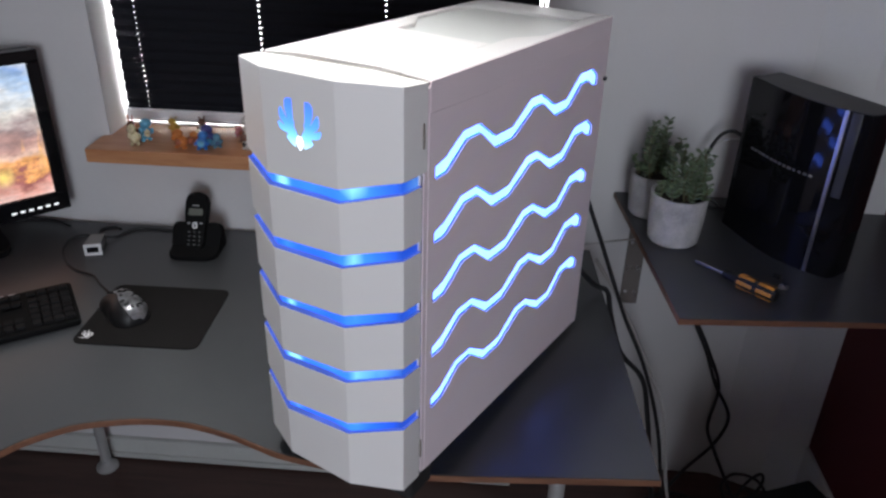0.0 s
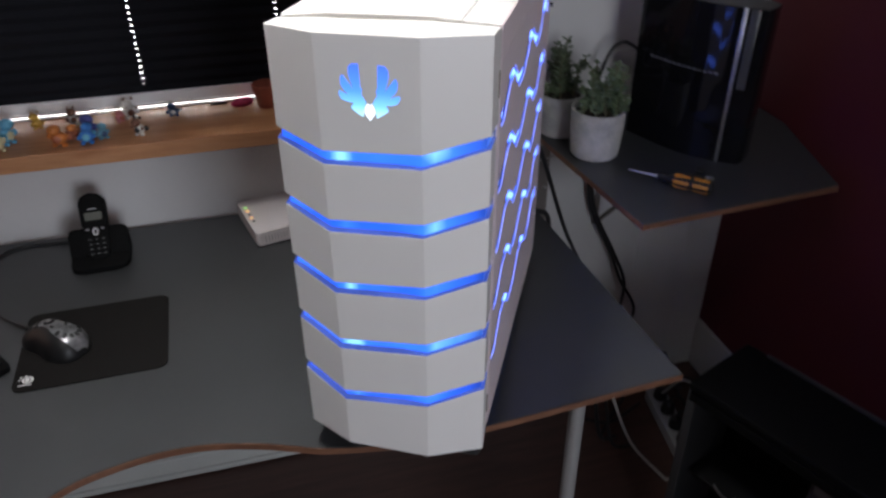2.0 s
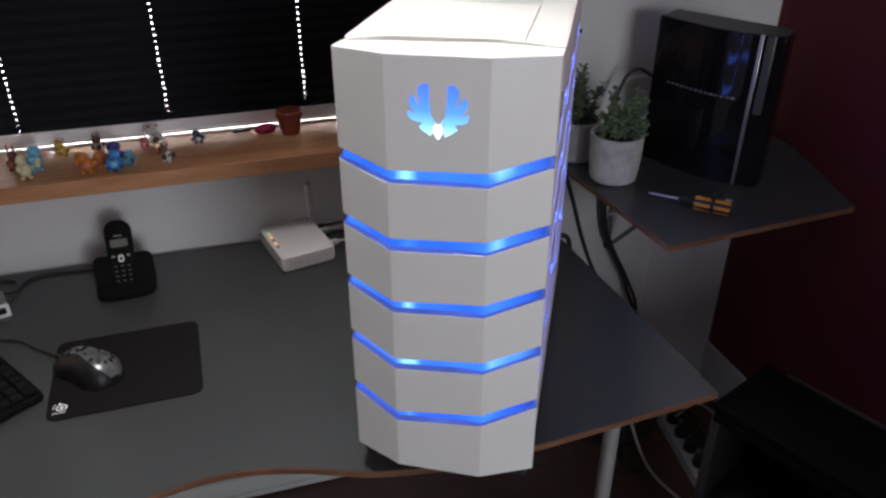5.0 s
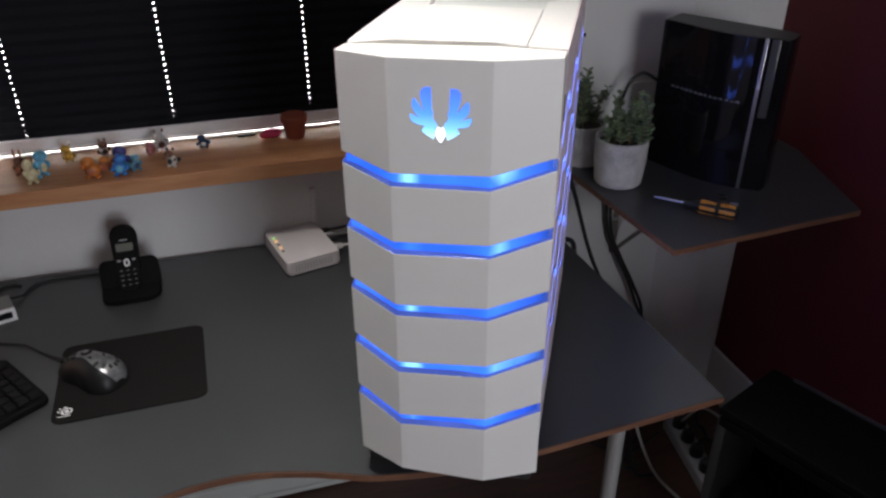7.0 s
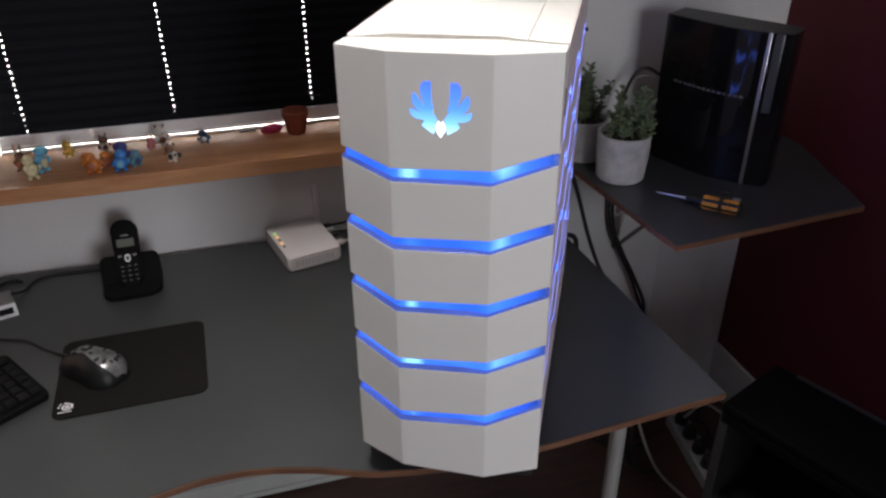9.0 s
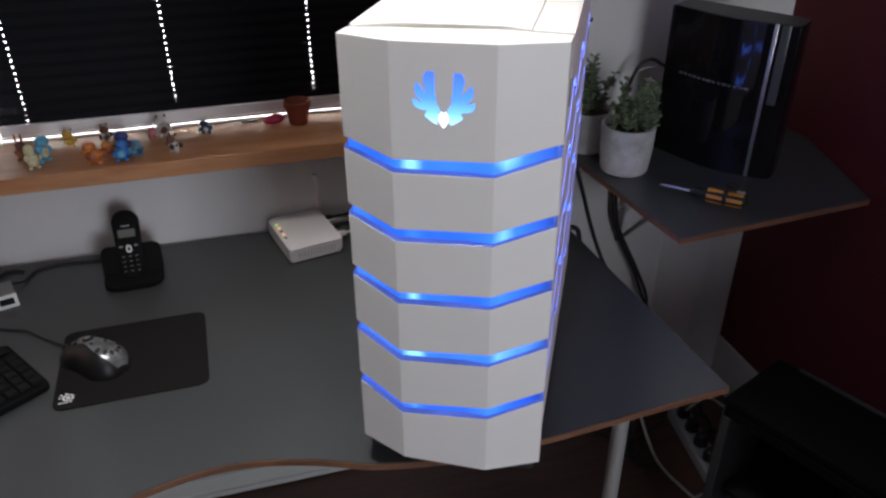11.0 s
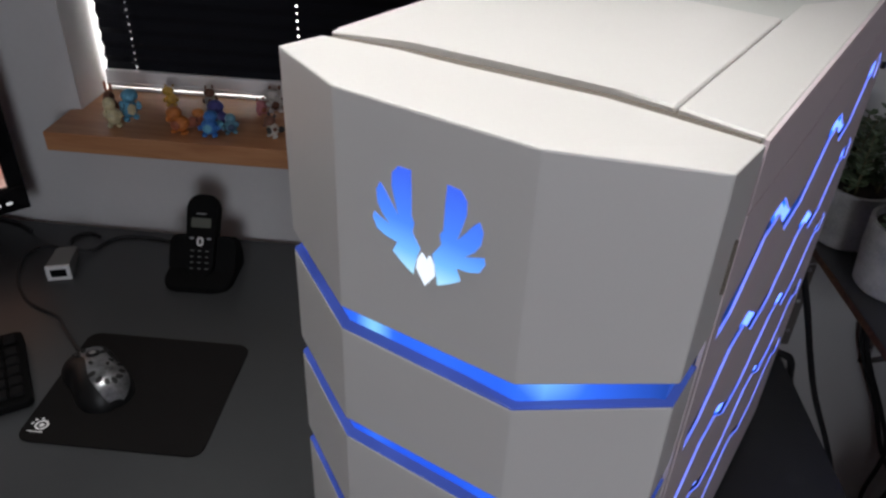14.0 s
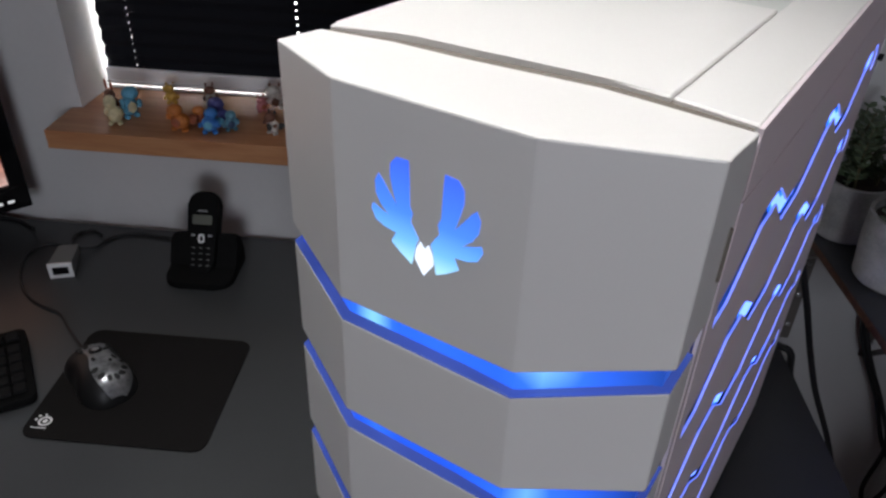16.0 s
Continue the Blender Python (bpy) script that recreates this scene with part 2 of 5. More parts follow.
M = dict(
    case=surf("white_case_plastic", (0.80, 0.782, 0.760), 0.36, var=0.02, scale=3, fine=900, bump=0.03),
    # white side paint, tinted pink for light bounced off the red wall
    case_metal=surf("bounce_tinted_paint", (0.80, 0.695, 0.722), 0.42, var=0.025, scale=4, fine=700, bump=0.04),
    seam=surf("case_seam", (0.17, 0.145, 0.12), 0.6, var=0.1),
    dark_plastic=surf("black_plastic", (0.008, 0.008, 0.0085), 0.42, var=0.2, scale=12, fine=600, bump=0.06, spec=0.3),
    matt_black=surf("black_rubber", (0.012, 0.012, 0.012), 0.75, var=0.2),
    gloss_black=surf("piano_black", (0.006, 0.006, 0.007), 0.07, var=0.2, scale=8, bump=0.0, coat=0.05, spec=0.30),
    laminate=surf("dark_grey_laminate", (0.0405, 0.0422, 0.0450), 0.34, var=0.15, scale=3.5, fine=420, bump=0.06, spec=0.55),
    ply_edge=wood("wood_edge", (0.21, 0.098, 0.055), (0.11, 0.048, 0.028), 9, 0, 0.5),
    sill_wood=wood("oiled_wood", (0.50, 0.250, 0.122), (0.36, 0.150, 0.066), 5, 0, 0.4),
    floor_wood=wood("dark_red_floor", (0.085, 0.040, 0.030), (0.045, 0.021, 0.017), 4, 0, 0.45),
    wall=surf("white_wall_paint", (0.63, 0.62, 0.615), 0.85, var=0.035, scale=3.5, fine=160, bump=0.16),
    red_wall=surf("dark_red_wall_paint", (0.100, 0.0058, 0.0110), 0.7, var=0.08, scale=3, fine=150, bump=0.12),
    ceiling=surf("ceiling_paint", (0.78, 0.77, 0.75), 0.9, var=0.02),
    rail=surf("white_rail", (0.84, 0.82, 0.82), 0.4, var=0.02),
    trim=surf("white_trim_paint", (0.60, 0.59, 0.57), 0.5, var=0.05, scale=5, fine=200, bump=0.05),
    skirting=surf("skirting_paint", (0.50, 0.51, 0.48), 0.55, var=0.1, scale=4),
    blind=surf("navy_pleated_fabric", (0.0085, 0.0088, 0.0125), 0.9, var=0.12, scale=18, fine=900, bump=0.1, spec=0.25),
    steel=surf("brushed_steel", (0.55, 0.55, 0.56), 0.32, 1.0, var=0.06, scale=20, fine=500, bump=0.05),
    leg=surf("grey_leg_paint", (0.42, 0.42, 0.41), 0.4, 0.3, var=0.06),
    bracket=surf("dark_bracket_metal", (0.19, 0.17, 0.155), 0.55, 0.2, var=0.15),
    pot=surf("pale_concrete", (0.44, 0.425, 0.415), 0.85, var=0.26, scale=30, fine=260, bump=0.3),
    soil=surf("potting_soil", (0.035, 0.025, 0.018), 0.95, var=0.5, scale=90, fine=500, bump=0.6),
    stem=surf("plant_stem", (0.11, 0.10, 0.05), 0.7, var=0.2, scale=60),
    leaf_dark=surf("dark_succulent_leaf", (0.085, 0.120, 0.062), 0.42, var=0.35, scale=25, fine=200),
    leaf_pale=surf("pale_succulent_leaf", (0.118, 0.165, 0.088), 0.42, var=0.35, scale=25, fine=200),
    terracotta=surf("terracotta", (0.36, 0.095, 0.055), 0.75, var=0.12, scale=30, fine=200, bump=0.1),
    router=surf("pale_router_plastic", (0.66, 0.62, 0.625), 0.42, var=0.03, scale=9, fine=500),
    grey_plastic=surf("grey_plastic", (0.36, 0.36, 0.37), 0.45, var=0.06, scale=14),
    hub_grey=surf("dull_grey_plastic", (0.17, 0.175, 0.175), 0.5, var=0.06, scale=14),
    slot=surf("dim_grey_panel", (0.045, 0.045, 0.048), 0.35, var=0.06, scale=14),
    lcd=surf("grey_green_lcd", (0.11, 0.115, 0.098), 0.25, var=0.06),
    white_print=surf("white_print", (0.75, 0.75, 0.75), 0.5, var=0.03, bump=0),
    dim_print=surf("dim_grey_print", (0.22, 0.22, 0.23), 0.5, var=0.05, bump=0),
    pad=surf("black_cloth_pad", (0.0050, 0.0042, 0.0041), 0.9, var=0.15, scale=14, fine=1400, bump=0.2, spec=0.2),
    key=surf("black_keycap", (0.0065, 0.0065, 0.007), 0.8, var=0.12, scale=40, fine=800, island=0.2, spec=0.4, ior=1.28),
    mark_print=surf("pale_key_print", (0.16, 0.165, 0.16), 0.5, var=0.05, bump=0),
    key_base=surf("black_key_tray", (0.006, 0.006, 0.0062), 0.7, var=0.15, scale=30, fine=700, spec=0.4, ior=1.15),
    mouse_shell=surf("glossy_silver_shell", (0.25, 0.255, 0.265), 0.31, 0.75, var=0.55, scale=55, fine=240, bump=0.02),
    console_top=surf("dusty_black_top", (0.022, 0.022, 0.023), 0.5, var=0.2, scale=20),
    console_print=surf("faint_grey_print", (0.12, 0.12, 0.125), 0.4, var=0.1, bump=0),
    orange_grip=surf("orange_grip", (0.52, 0.21, 0.025), 0.5, var=0.12, scale=40),
    leather=surf("black_leather", (0.0042, 0.0042, 0.0044), 0.7, var=0.25, scale=14, fine=260, bump=0.25, spec=0.06),
    cable=surf("black_cable", (0.014, 0.014, 0.015), 0.5, var=0.1),
    pale_cable=surf("pale_grey_cable", (0.45, 0.44, 0.42), 0.5, var=0.08),
    groove_glow=groove_mat(),
    lip_glow=glow("dim_blue_ledge_glow", (0.10, 0.165, 0.70), 0.62, 0.3, 14, (0.02, 0.04, 0.16)),
    kite_glow=glow("white_kite_light", (0.88, 0.94, 1.0), 1.7, 0.05),
    wave_glow=glow("pale_wave_light", (0.098, 0.190, 1.0), 6.0, 0.12, 8, (0.03, 0.08, 0.16)),
    wave_edge_glow=glow("blue_wave_light", (0.014, 0.130, 1.0), 2.8, 0.12, 8, (0.03, 0.08, 0.16)),
    logo_glow=emblem_mat(),
    led_white=glow("white_button_light", (1.0, 1.0, 1.0), 0.75, 0.05, 9, (0.6, 0.6, 0.6)),
    led_amber=glow("amber_led", (1.0, 0.40, 0.03), 2.4, 0.1),
    led_green=glow("green_led", (0.40, 0.85, 0.06), 1.6, 0.1),
    screen=screen_mat(),
    perforated=surf("pale_top_grille", (0.66, 0.67, 0.645), 0.38, var=0.05, scale=9, fine=1200, bump=0.12),
)


def daylight_mat():
    m, _, bs = node_mat("overcast_daylight")
    bs.inputs["Base Color"].default_value = (0, 0, 0, 1)
    bs.inputs["Emission Color"].default_value = (1.0, 0.97, 0.93, 1)
    bs.inputs["Emission Strength"].default_value = 27.0
    return m


def glass_mat():
    m, _, bs = node_mat("window_glass")
    bs.inputs["Transmission Weight"].default_value = 1.0
    bs.inputs["Roughness"].default_value = 0.0
    bs.inputs["IOR"].default_value = 1.1
    return m


M["daylight"], M["glass"] = daylight_mat(), glass_mat()
TOYS = {n: surf("toy_" + n, c, 0.55, var=0.2, scale=120, fine=500, bump=0.02) for n, c in dict(
    cream=(0.62, 0.55, 0.34), sky=(0.12, 0.36, 0.52), brown=(0.16, 0.07, 0.045), yellow=(0.55, 0.32, 0.05), orange=(0.52, 0.17, 0.035),
    rust=(0.33, 0.10, 0.05), blue=(0.05, 0.20, 0.55), indigo=(0.06, 0.06, 0.22), teal=(0.12, 0.27, 0.36), white=(0.60, 0.57, 0.53),
    pink=(0.45, 0.16, 0.17), navy=(0.03, 0.06, 0.13), magenta=(0.60, 0.05, 0.14), black=(0.03, 0.03, 0.03)).items()}


# ---- building tools ----
def obj(name, bm, mats, parent=None, label="", smooth=False):
    me = bpy.data.meshes.new(name)
    bmesh.ops.recalc_face_normals(bm, faces=bm.faces)
    if smooth:
        for f in bm.faces:
            f.smooth = True
        for e in bm.edges:
            if len(e.link_faces) == 2 and e.calc_face_angle(0) > 0.6:
                e.smooth = False
    bm.to_mesh(me)
    bm.free()
    for m in mats if isinstance(mats, (list, tuple)) else [mats]:
        me.materials.append(m)
    ob = new(name, me)
    if parent is not None:
        ob.parent = parent
    if label:
        ob["label"] = label
    return ob


def part(name, bm, mat, parent, label="", smooth=False):
    return obj(name, bm, mat, parent, label, smooth)


def thing(name, m, label, category, group=""):
    e = new(name)
    e.empty_display_size = 0.05
    e.matrix_basis = m
    return tagged(e, label, category, group)


def put(src, bm, m=None, mat=0):
    """Adds one small mesh to another, moved by m."""
    made = {}
    for v in src.verts:
        made[v] = bm.verts.new(m @ v.co if m is not None else v.co)
    for f in src.faces:
        try:
            g = bm.faces.new([made[v] for v in f.verts])
            g.material_index = mat
        except ValueError:
            pass
    src.free()
    return bm


def rbox(bm, c, s, bev=0.0, seg=2, m=None, mat=0):
    b = bmesh.new()
    bmesh.ops.create_cube(b, size=1.0, matrix=Matrix.Translation(c) @ Matrix.Diagonal((*s, 1)))
    if bev:
        bmesh.ops.bevel(b, geom=list(b.edges), offset=bev, segments=seg, profile=0.6, affect="EDGES")
    return put(b, bm, m, mat)


def prism(bm, pts, lo, hi, bev=0.0, seg=1, m=None, mat=0):
    """An upright prism on a plan outline; lo and hi may differ from point to point."""
    b = bmesh.new()
    n = len(pts)
    lo = lo if isinstance(lo, (list, tuple)) else [lo] * n
    hi = hi if isinstance(hi, (list, tuple)) else [hi] * n
    a = [b.verts.new((*p[:2], z)) for p, z in zip(pts, lo)]
    c = [b.verts.new((*p[:2], z)) for p, z in zip(pts, hi)]
    b.faces.new(a[::-1])
    b.faces.new(c)
    for i in range(n):
        b.faces.new((a[i], a[(i + 1) % n], c[(i + 1) % n], c[i]))
    if bev:
        bmesh.ops.bevel(b, geom=list(b.edges), offset=bev, segments=seg, profile=0.6, affect="EDGES")
    return put(b, bm, m, mat)


def smooth_path(pts, k=6):
    """A Catmull-Rom curve through the points."""
    P = [Vector(p) for p in pts]
    P = [P[0] * 2 - P[1]] + P + [P[-1] * 2 - P[-2]]
    out = []
    for i in range(1, len(P) - 2):
        for j in range(k):
            t = j / k
            a, b, c, d = P[i - 1], P[i], P[i + 1], P[i + 2]
            out.append(0.5 * (2 * b + (c - a) * t + (2 * a - 5 * b + 4 * c - d) * t * t + (3 * b - a - 3 * c + d) * t ** 3))
    return out + [P[-2]]


def tube(bm, pts, r, n=8, k=6, mat=0):
    path = smooth_path(pts, k) if k > 1 else [Vector(p) for p in pts]
    rings = []
    up = Vector((0.13, 0.21, 0.97))
    for i, p in enumerate(path):
        d = (path[min(i + 1, len(path) - 1)] - path[max(i - 1, 0)]).normalized()
        a = d.cross(up)
        if a.length < 1e-3:
            a = d.cross(Vector((1, 0, 0)))
        a.normalize()
        b = d.cross(a)
        rad = r(i / (len(path) - 1)) if callable(r) else r
        rings.append([bm.verts.new(p + (a * math.cos(6.28319 * j / n) + b * math.sin(6.28319 * j / n)) * rad) for j in range(n)])
    for q, w in zip(rings, rings[1:]):
        for j in range(n):
            bm.faces.new((q[j], q[(j + 1) % n], w[(j + 1) % n], w[j])).material_index = mat
    bm.faces.new(rings[0][::-1]).material_index = mat
    bm.faces.new(rings[-1]).material_index = mat
    return bm


def lathe(bm, prof, n=32, m=None, mat=0):
    b = bmesh.new()
    rings = [[b.verts.new((r * math.cos(6.28319 * j / n), r * math.sin(6.28319 * j / n), z)) for j in range(n)] for r, z in prof]
    for q, w in zip(rings, rings[1:]):
        for j in range(n):
            b.faces.new((q[j], q[(j + 1) % n], w[(j + 1) % n], w[j]))
    b.faces.new(rings[0][::-1])
    b.faces.new(rings[-1])
    return put(b, bm, m, mat)


def blob(bm, c, s, m=None, mat=0, sub=2):
    b = bmesh.new()
    bmesh.ops.create_icosphere(b, subdivisions=sub, radius=1.0, matrix=Matrix.Translation(c) @ Matrix.Diagonal((*s, 1)))
    return put(b, bm, m, mat)


def rounded(w, d, r, k=5, cx=0.0, cy=0.0):
    """A plan outline: a rectangle with round corners."""
    out = []
    for sx, sy, a0 in ((1, 1, 0), (-1, 1, 90), (-1, -1, 180), (1, -1, 270)):
        for i in range(k + 1):
            a = radians(a0 + 90 * i / k)
            out.append((cx + sx * (w / 2 - r) + r * math.cos(a), cy + sy * (d / 2 - r) + r * math.sin(a)))
    return out


def structure(name, bm, mat, label, category):
    return tagged(obj(name, bm, mat), label, category, kind="structure")


B = bmesh.new

# ---- the room ----
WL, WR = 1.565, 1.650           # face of the wall left of and under the window; right of it
WIN_L, WIN_R = -0.585, 0.368    # window opening
XR = 1.145                      # the red side wall

bm = B()
prism(bm, [(-2.6, -2.2), (XR + 0.2, -2.2), (XR + 0.2, 2.0), (-2.6, 2.0)], -0.12, 0.0)
floor = structure("floor", bm, M["floor_wood"], "dark reddish-brown wooden floor", "floor")

bm = B()
rbox(bm, (-0.7, -0.1, 2.56), (4.0, 4.4, 0.12))
structure("ceiling", bm, M["ceiling"], "plain white ceiling", "ceiling")

bm = B()
rbox(bm, ((-2.6 + WIN_L) / 2, WL + 0.15, 1.25), (WIN_L + 2.6, 0.30, 2.5))
structure("wall_north", bm, M["wall"], "white plastered wall beside the window", "wall")
bm = B()
rbox(bm, ((WIN_L + WIN_R) / 2, WL + 0.15, 0.4615), (WIN_R - WIN_L, 0.30, 0.923))
structure("wall_under_window", bm, M["wall"], "white plastered wall under the window sill", "wall")
bm = B()
rbox(bm, ((WIN_L + WIN_R) / 2, WL + 0.15, 2.30), (WIN_R - WIN_L - 0.001, 0.30, 0.40))
structure("wall_over_window", bm, M["wall"], "white plastered wall over the window", "wall")
bm = B()
rbox(bm, ((WIN_R + XR) / 2, WR + 0.12, 1.25), (XR - WIN_R, 0.24, 2.5), 0.003, 1)
prism(bm, [(0.93, WR + 0.01), (0.93, WR), (1.045, 1.601), (XR, 1.601), (XR, WR + 0.01)], 0.0, 2.5)
structure("wall_north_right", bm, M["wall"], "white plastered wall stepping forward a little in the corner", "wall")
bm = B()
rbox(bm, (XR + 0.08, -0.2, 1.333), (0.16, 4.0, 2.335), 0.002, 1)
structure("wall_east", bm, M["red_wall"], "side wall painted dark red", "wall")
bm = B()
rbox(bm, (XR + 0.078, -0.2, 0.082), (0.168, 4.0, 0.164), 0.004, 2)
structure("baseboard_east", bm, M["trim"], "high white baseboard under the red wall", "baseboard")
# west and south walls are unseen, made dark red to weaken bounced light
bm = B()
rbox(bm, (-2.55, -0.1, 1.25), (0.12, 4.3, 2.5))
structure("wall_west", bm, M["red_wall"], "plain dark red side wall", "wall")
bm = B()
# unseen wall; its opening is added only to hold the south fill lamp
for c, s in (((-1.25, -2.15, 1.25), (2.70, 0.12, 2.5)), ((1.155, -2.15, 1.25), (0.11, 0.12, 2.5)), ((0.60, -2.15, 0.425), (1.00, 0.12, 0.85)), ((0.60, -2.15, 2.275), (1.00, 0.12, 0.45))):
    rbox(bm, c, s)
structure("wall_south", bm, M["red_wall"], "plain dark red wall with an opening added for the fill light", "wall")
bm = B()
# added out of view to keep south light off the lower right corner
rbox(bm, (0.875, -0.21, 0.560), (0.536, 0.12, 1.118))
structure("wall_low", bm, M["red_wall"], "unseen dark red low wall added to block the south light", "wall")
bm = B()
rbox(bm, ((-2.49 + WIN_R) / 2, WL - 0.008, 0.033), (WIN_R + 2.49, 0.016, 0.066), 0.004, 2)
rbox(bm, ((-2.49 + WIN_R) / 2, WL - 0.013, 0.012), (WIN_R + 2.49, 0.024, 0.016), 0.003, 1)
structure("baseboard", bm, M["skirting"], "low pale grey-green baseboard along the window wall", "baseboard")

# window: frame, pane and the daylight outside
win = tagged(new("window_1"), "white framed window behind a lowered dark blind", "window", kind="structure")
for nm, c, s in (("window_frame", ((WIN_L + WIN_R) / 2, 1.79, 0.966), (WIN_R - WIN_L, 0.05, 0.012)), ("window_frame", ((WIN_L + WIN_R) / 2, 1.79, 2.07), (WIN_R - WIN_L, 0.05, 0.06)),
                 ("window_frame", (WIN_L + 0.003, 1.79, 1.506), (0.006, 0.05, 1.066)), ("window_frame", (WIN_R - 0.003, 1.79, 1.506), (0.006, 0.05, 1.066))):
    bm = B()
    rbox(bm, c, s, 0.004, 2)
    part(nm, bm, M["trim"], win)
bm = B()
# white strip added under the blind so daylight in the gap shows white
rbox(bm, ((WIN_L + WIN_R) / 2, 1.7070, 0.9575), (WIN_R - WIN_L - 0.008, 0.114, 0.004), 0.001, 1)
part("inner_sill", bm, M["rail"], win)
bm = B()
rbox(bm, ((WIN_L + WIN_R) / 2, 1.79, 1.506), (WIN_R - WIN_L - 0.014, 0.006, 1.066))
pane = part("pane", bm, M["glass"], win)
pane.visible_shadow = False
bm = B()
rbox(bm, (-0.1, 2.35, 1.5), (3.2, 0.02, 2.4))
tagged(obj("backdrop", bm, M["daylight"]), "bright overcast daylight outside the window", "backdrop", kind="structure")

# sill plank with a worn front edge; its ends stand past the opening
bm = B()
prism(bm, [(-0.602, 1.478), (0.43, 1.478), (0.43, WL - 0.001), (WIN_R - 0.003, WL - 0.001), (WIN_R - 0.003, 1.765), (WIN_L + 0.003, 1.765), (WIN_L + 0.003, WL - 0.001), (-0.602, WL - 0.001)],
      0.9240, 0.955, 0.0018, 2)
structure("window_sill", bm, M["sill_wood"], "thick oiled wooden window sill plank", "window sill")


# ---- pleated blind: folded fabric with a row of cord holes at each cord ----
def pleated_blind():
    t = thing("pleated_blind", pose(0, 1.655, 0), "lowered dark navy pleated blind with a white bottom rail", "blind")
    x0, x1, z0, fold, rows = -0.5775, 0.352, 0.9905, 0.0118, 91
    cols, hw = [-0.526, -0.249, 0.028, 0.308], 0.0013
    first = [0, 1, 1, 2]
    xs = [x0]
    for c in cols:
        xs += [c - hw, c + hw]
    xs.append(x1)
    verts, faces = [], []
    for r in range(rows):
        za, zb = z0 + r * fold, z0 + (r + 1) * fold
        ya, yb = (0.0032, -0.0032) if r % 2 else (-0.0032, 0.0032)

        def quad(xa, xb, fa, fb):
            k = len(verts)
            for x, f in ((xa, fa), (xb, fa), (xb, fb), (xa, fb)):
                verts.append((x, ya + (yb - ya) * f, za + (zb - za) * f))
            faces.append((k, k + 1, k + 2, k + 3))
        for i in range(len(xs) - 1):
            if i % 2 and r >= first[i // 2]:
                quad(xs[i], xs[i + 1], 0.0, 0.38)
                quad(xs[i], xs[i + 1], 0.62, 1.0)
            else:
                quad(xs[i], xs[i + 1], 0.0, 1.0)
    me = bpy.data.meshes.new("fabric")
    me.from_pydata(verts, [], faces)
    me.materials.append(M["blind"])
    f = new("fabric", me)
    f.parent = t
    mod = f.modifiers.new("thickness", "SOLIDIFY")
    mod.thickness = 0.0006
    bm = B()
    rbox(bm, ((x0 + x1) / 2, 0, 0.9776), (x1 - x0 + 0.004, 0.016, 0.0282), 0.003, 2)
    rbox(bm, ((x0 + x1) / 2, -0.0088, 0.9680), (x1 - x0 + 0.004, 0.003, 0.006), 0.001, 1)
    part("bottom_rail", bm, M["rail"], t, "white bottom rail")
    bm = B()
    rbox(bm, ((x0 + x1) / 2, 0, 2.062), (x1 - x0 + 0.02, 0.03, 0.03), 0.003, 2)
    part("top_rail", bm, M["trim"], t)


pleated_blind()

# ---- the desk ----
FRONT = [(0.545, 0.844), (0.363, 0.831), (0.198, 0.820), (0.09, 0.822), (-0.017, 0.840), (-0.066, 0.858), (-0.116, 0.877), (-0.185, 0.894), (-0.250, 0.896), (-0.301, 0.888),
         (-0.357, 0.871), (-0.404, 0.840), (-0.437, 0.806), (-0.475, 0.745), (-0.505, 0.66), (-0.53, 0.52), (-0.545, 0.30)]
curve = [(p.x, p.y) for p in smooth_path([(x, y, 0) for x, y in FRONT], 5)]


def inset(pts, d):
    """Moves an anticlockwise outline inwards by d."""
    out, n = [], len(pts)
    for i in range(n):
        a, b = Vector(pts[i - 1]), Vector(pts[(i + 1) % n])
        t = (b - a).normalized()
        out.append((pts[i][0] - t.y * d, pts[i][1] + t.x * d))
    return out


outline = [(0.503, WL - 0.012), (-1.70, WL - 0.012), (-1.70, -0.35), (-0.56, -0.35)] + curve[::-1]
desk = thing("desk", pose(0, 0, 0), "curved corner desk with dark grey laminate top and wood edge", "desk")
bm = B()
prism(bm, outline, 0.7275, 0.7382)
part("edge", bm, M["ply_edge"], desk, "orange-brown wooden edge band")
bm = B()
prism(bm, inset(outline, 0.0012), 0.7384, 0.740)
part("desktop", bm, M["laminate"], desk, "dark grey laminate top")


def desk_leg(x, y):
    bm = B()
    lathe(bm, [(0.0133, 0.024), (0.0133, 0.7273)], 24, pose(x, y, 0))
    g = part("leg", bm, M["leg"], desk, "round grey metal leg", True)
    bm = B()
    lathe(bm, [(0.029, 0.001), (0.029, 0.008), (0.017, 0.019), (0.016, 0.030)], 28, pose(x, y, 0))
    part("foot", bm, M["leg"], g, "", True)
    bm = B()
    lathe(bm, [(0.03, 0.7185), (0.03, 0.7273)], 24, pose(x, y, 0))
    part("mounting_plate", bm, M["leg"], g, "", True)


for x, y in ((0.404, 0.912), (-0.742, 1.505), (-1.60, 1.45), (-0.66, -0.25), (-1.6, -0.25)):
    desk_leg(x, y)

# ---- the corner shelf ----
shelf = thing("corner_shelf", pose(0, 0, 0), "dark grey laminate wall shelf with wood edge in the corner", "shelf")
so = [(0.605, 1.120), (1.052, 1.154), (XR - 0.003, 1.452), (XR - 0.003, 1.598), (1.040, 1.600), (0.93, WR - 0.002), (0.556, WR - 0.002)]
bm = B()
prism(bm, so, 0.8335, 0.8445)
part("edge", bm, M["ply_edge"], shelf, "orange-brown wooden edge band")
bm = B()
prism(bm, inset(so, 0.0012), 0.8447, 0.846)
part("board", bm, M["laminate"], shelf, "dark grey laminate board")


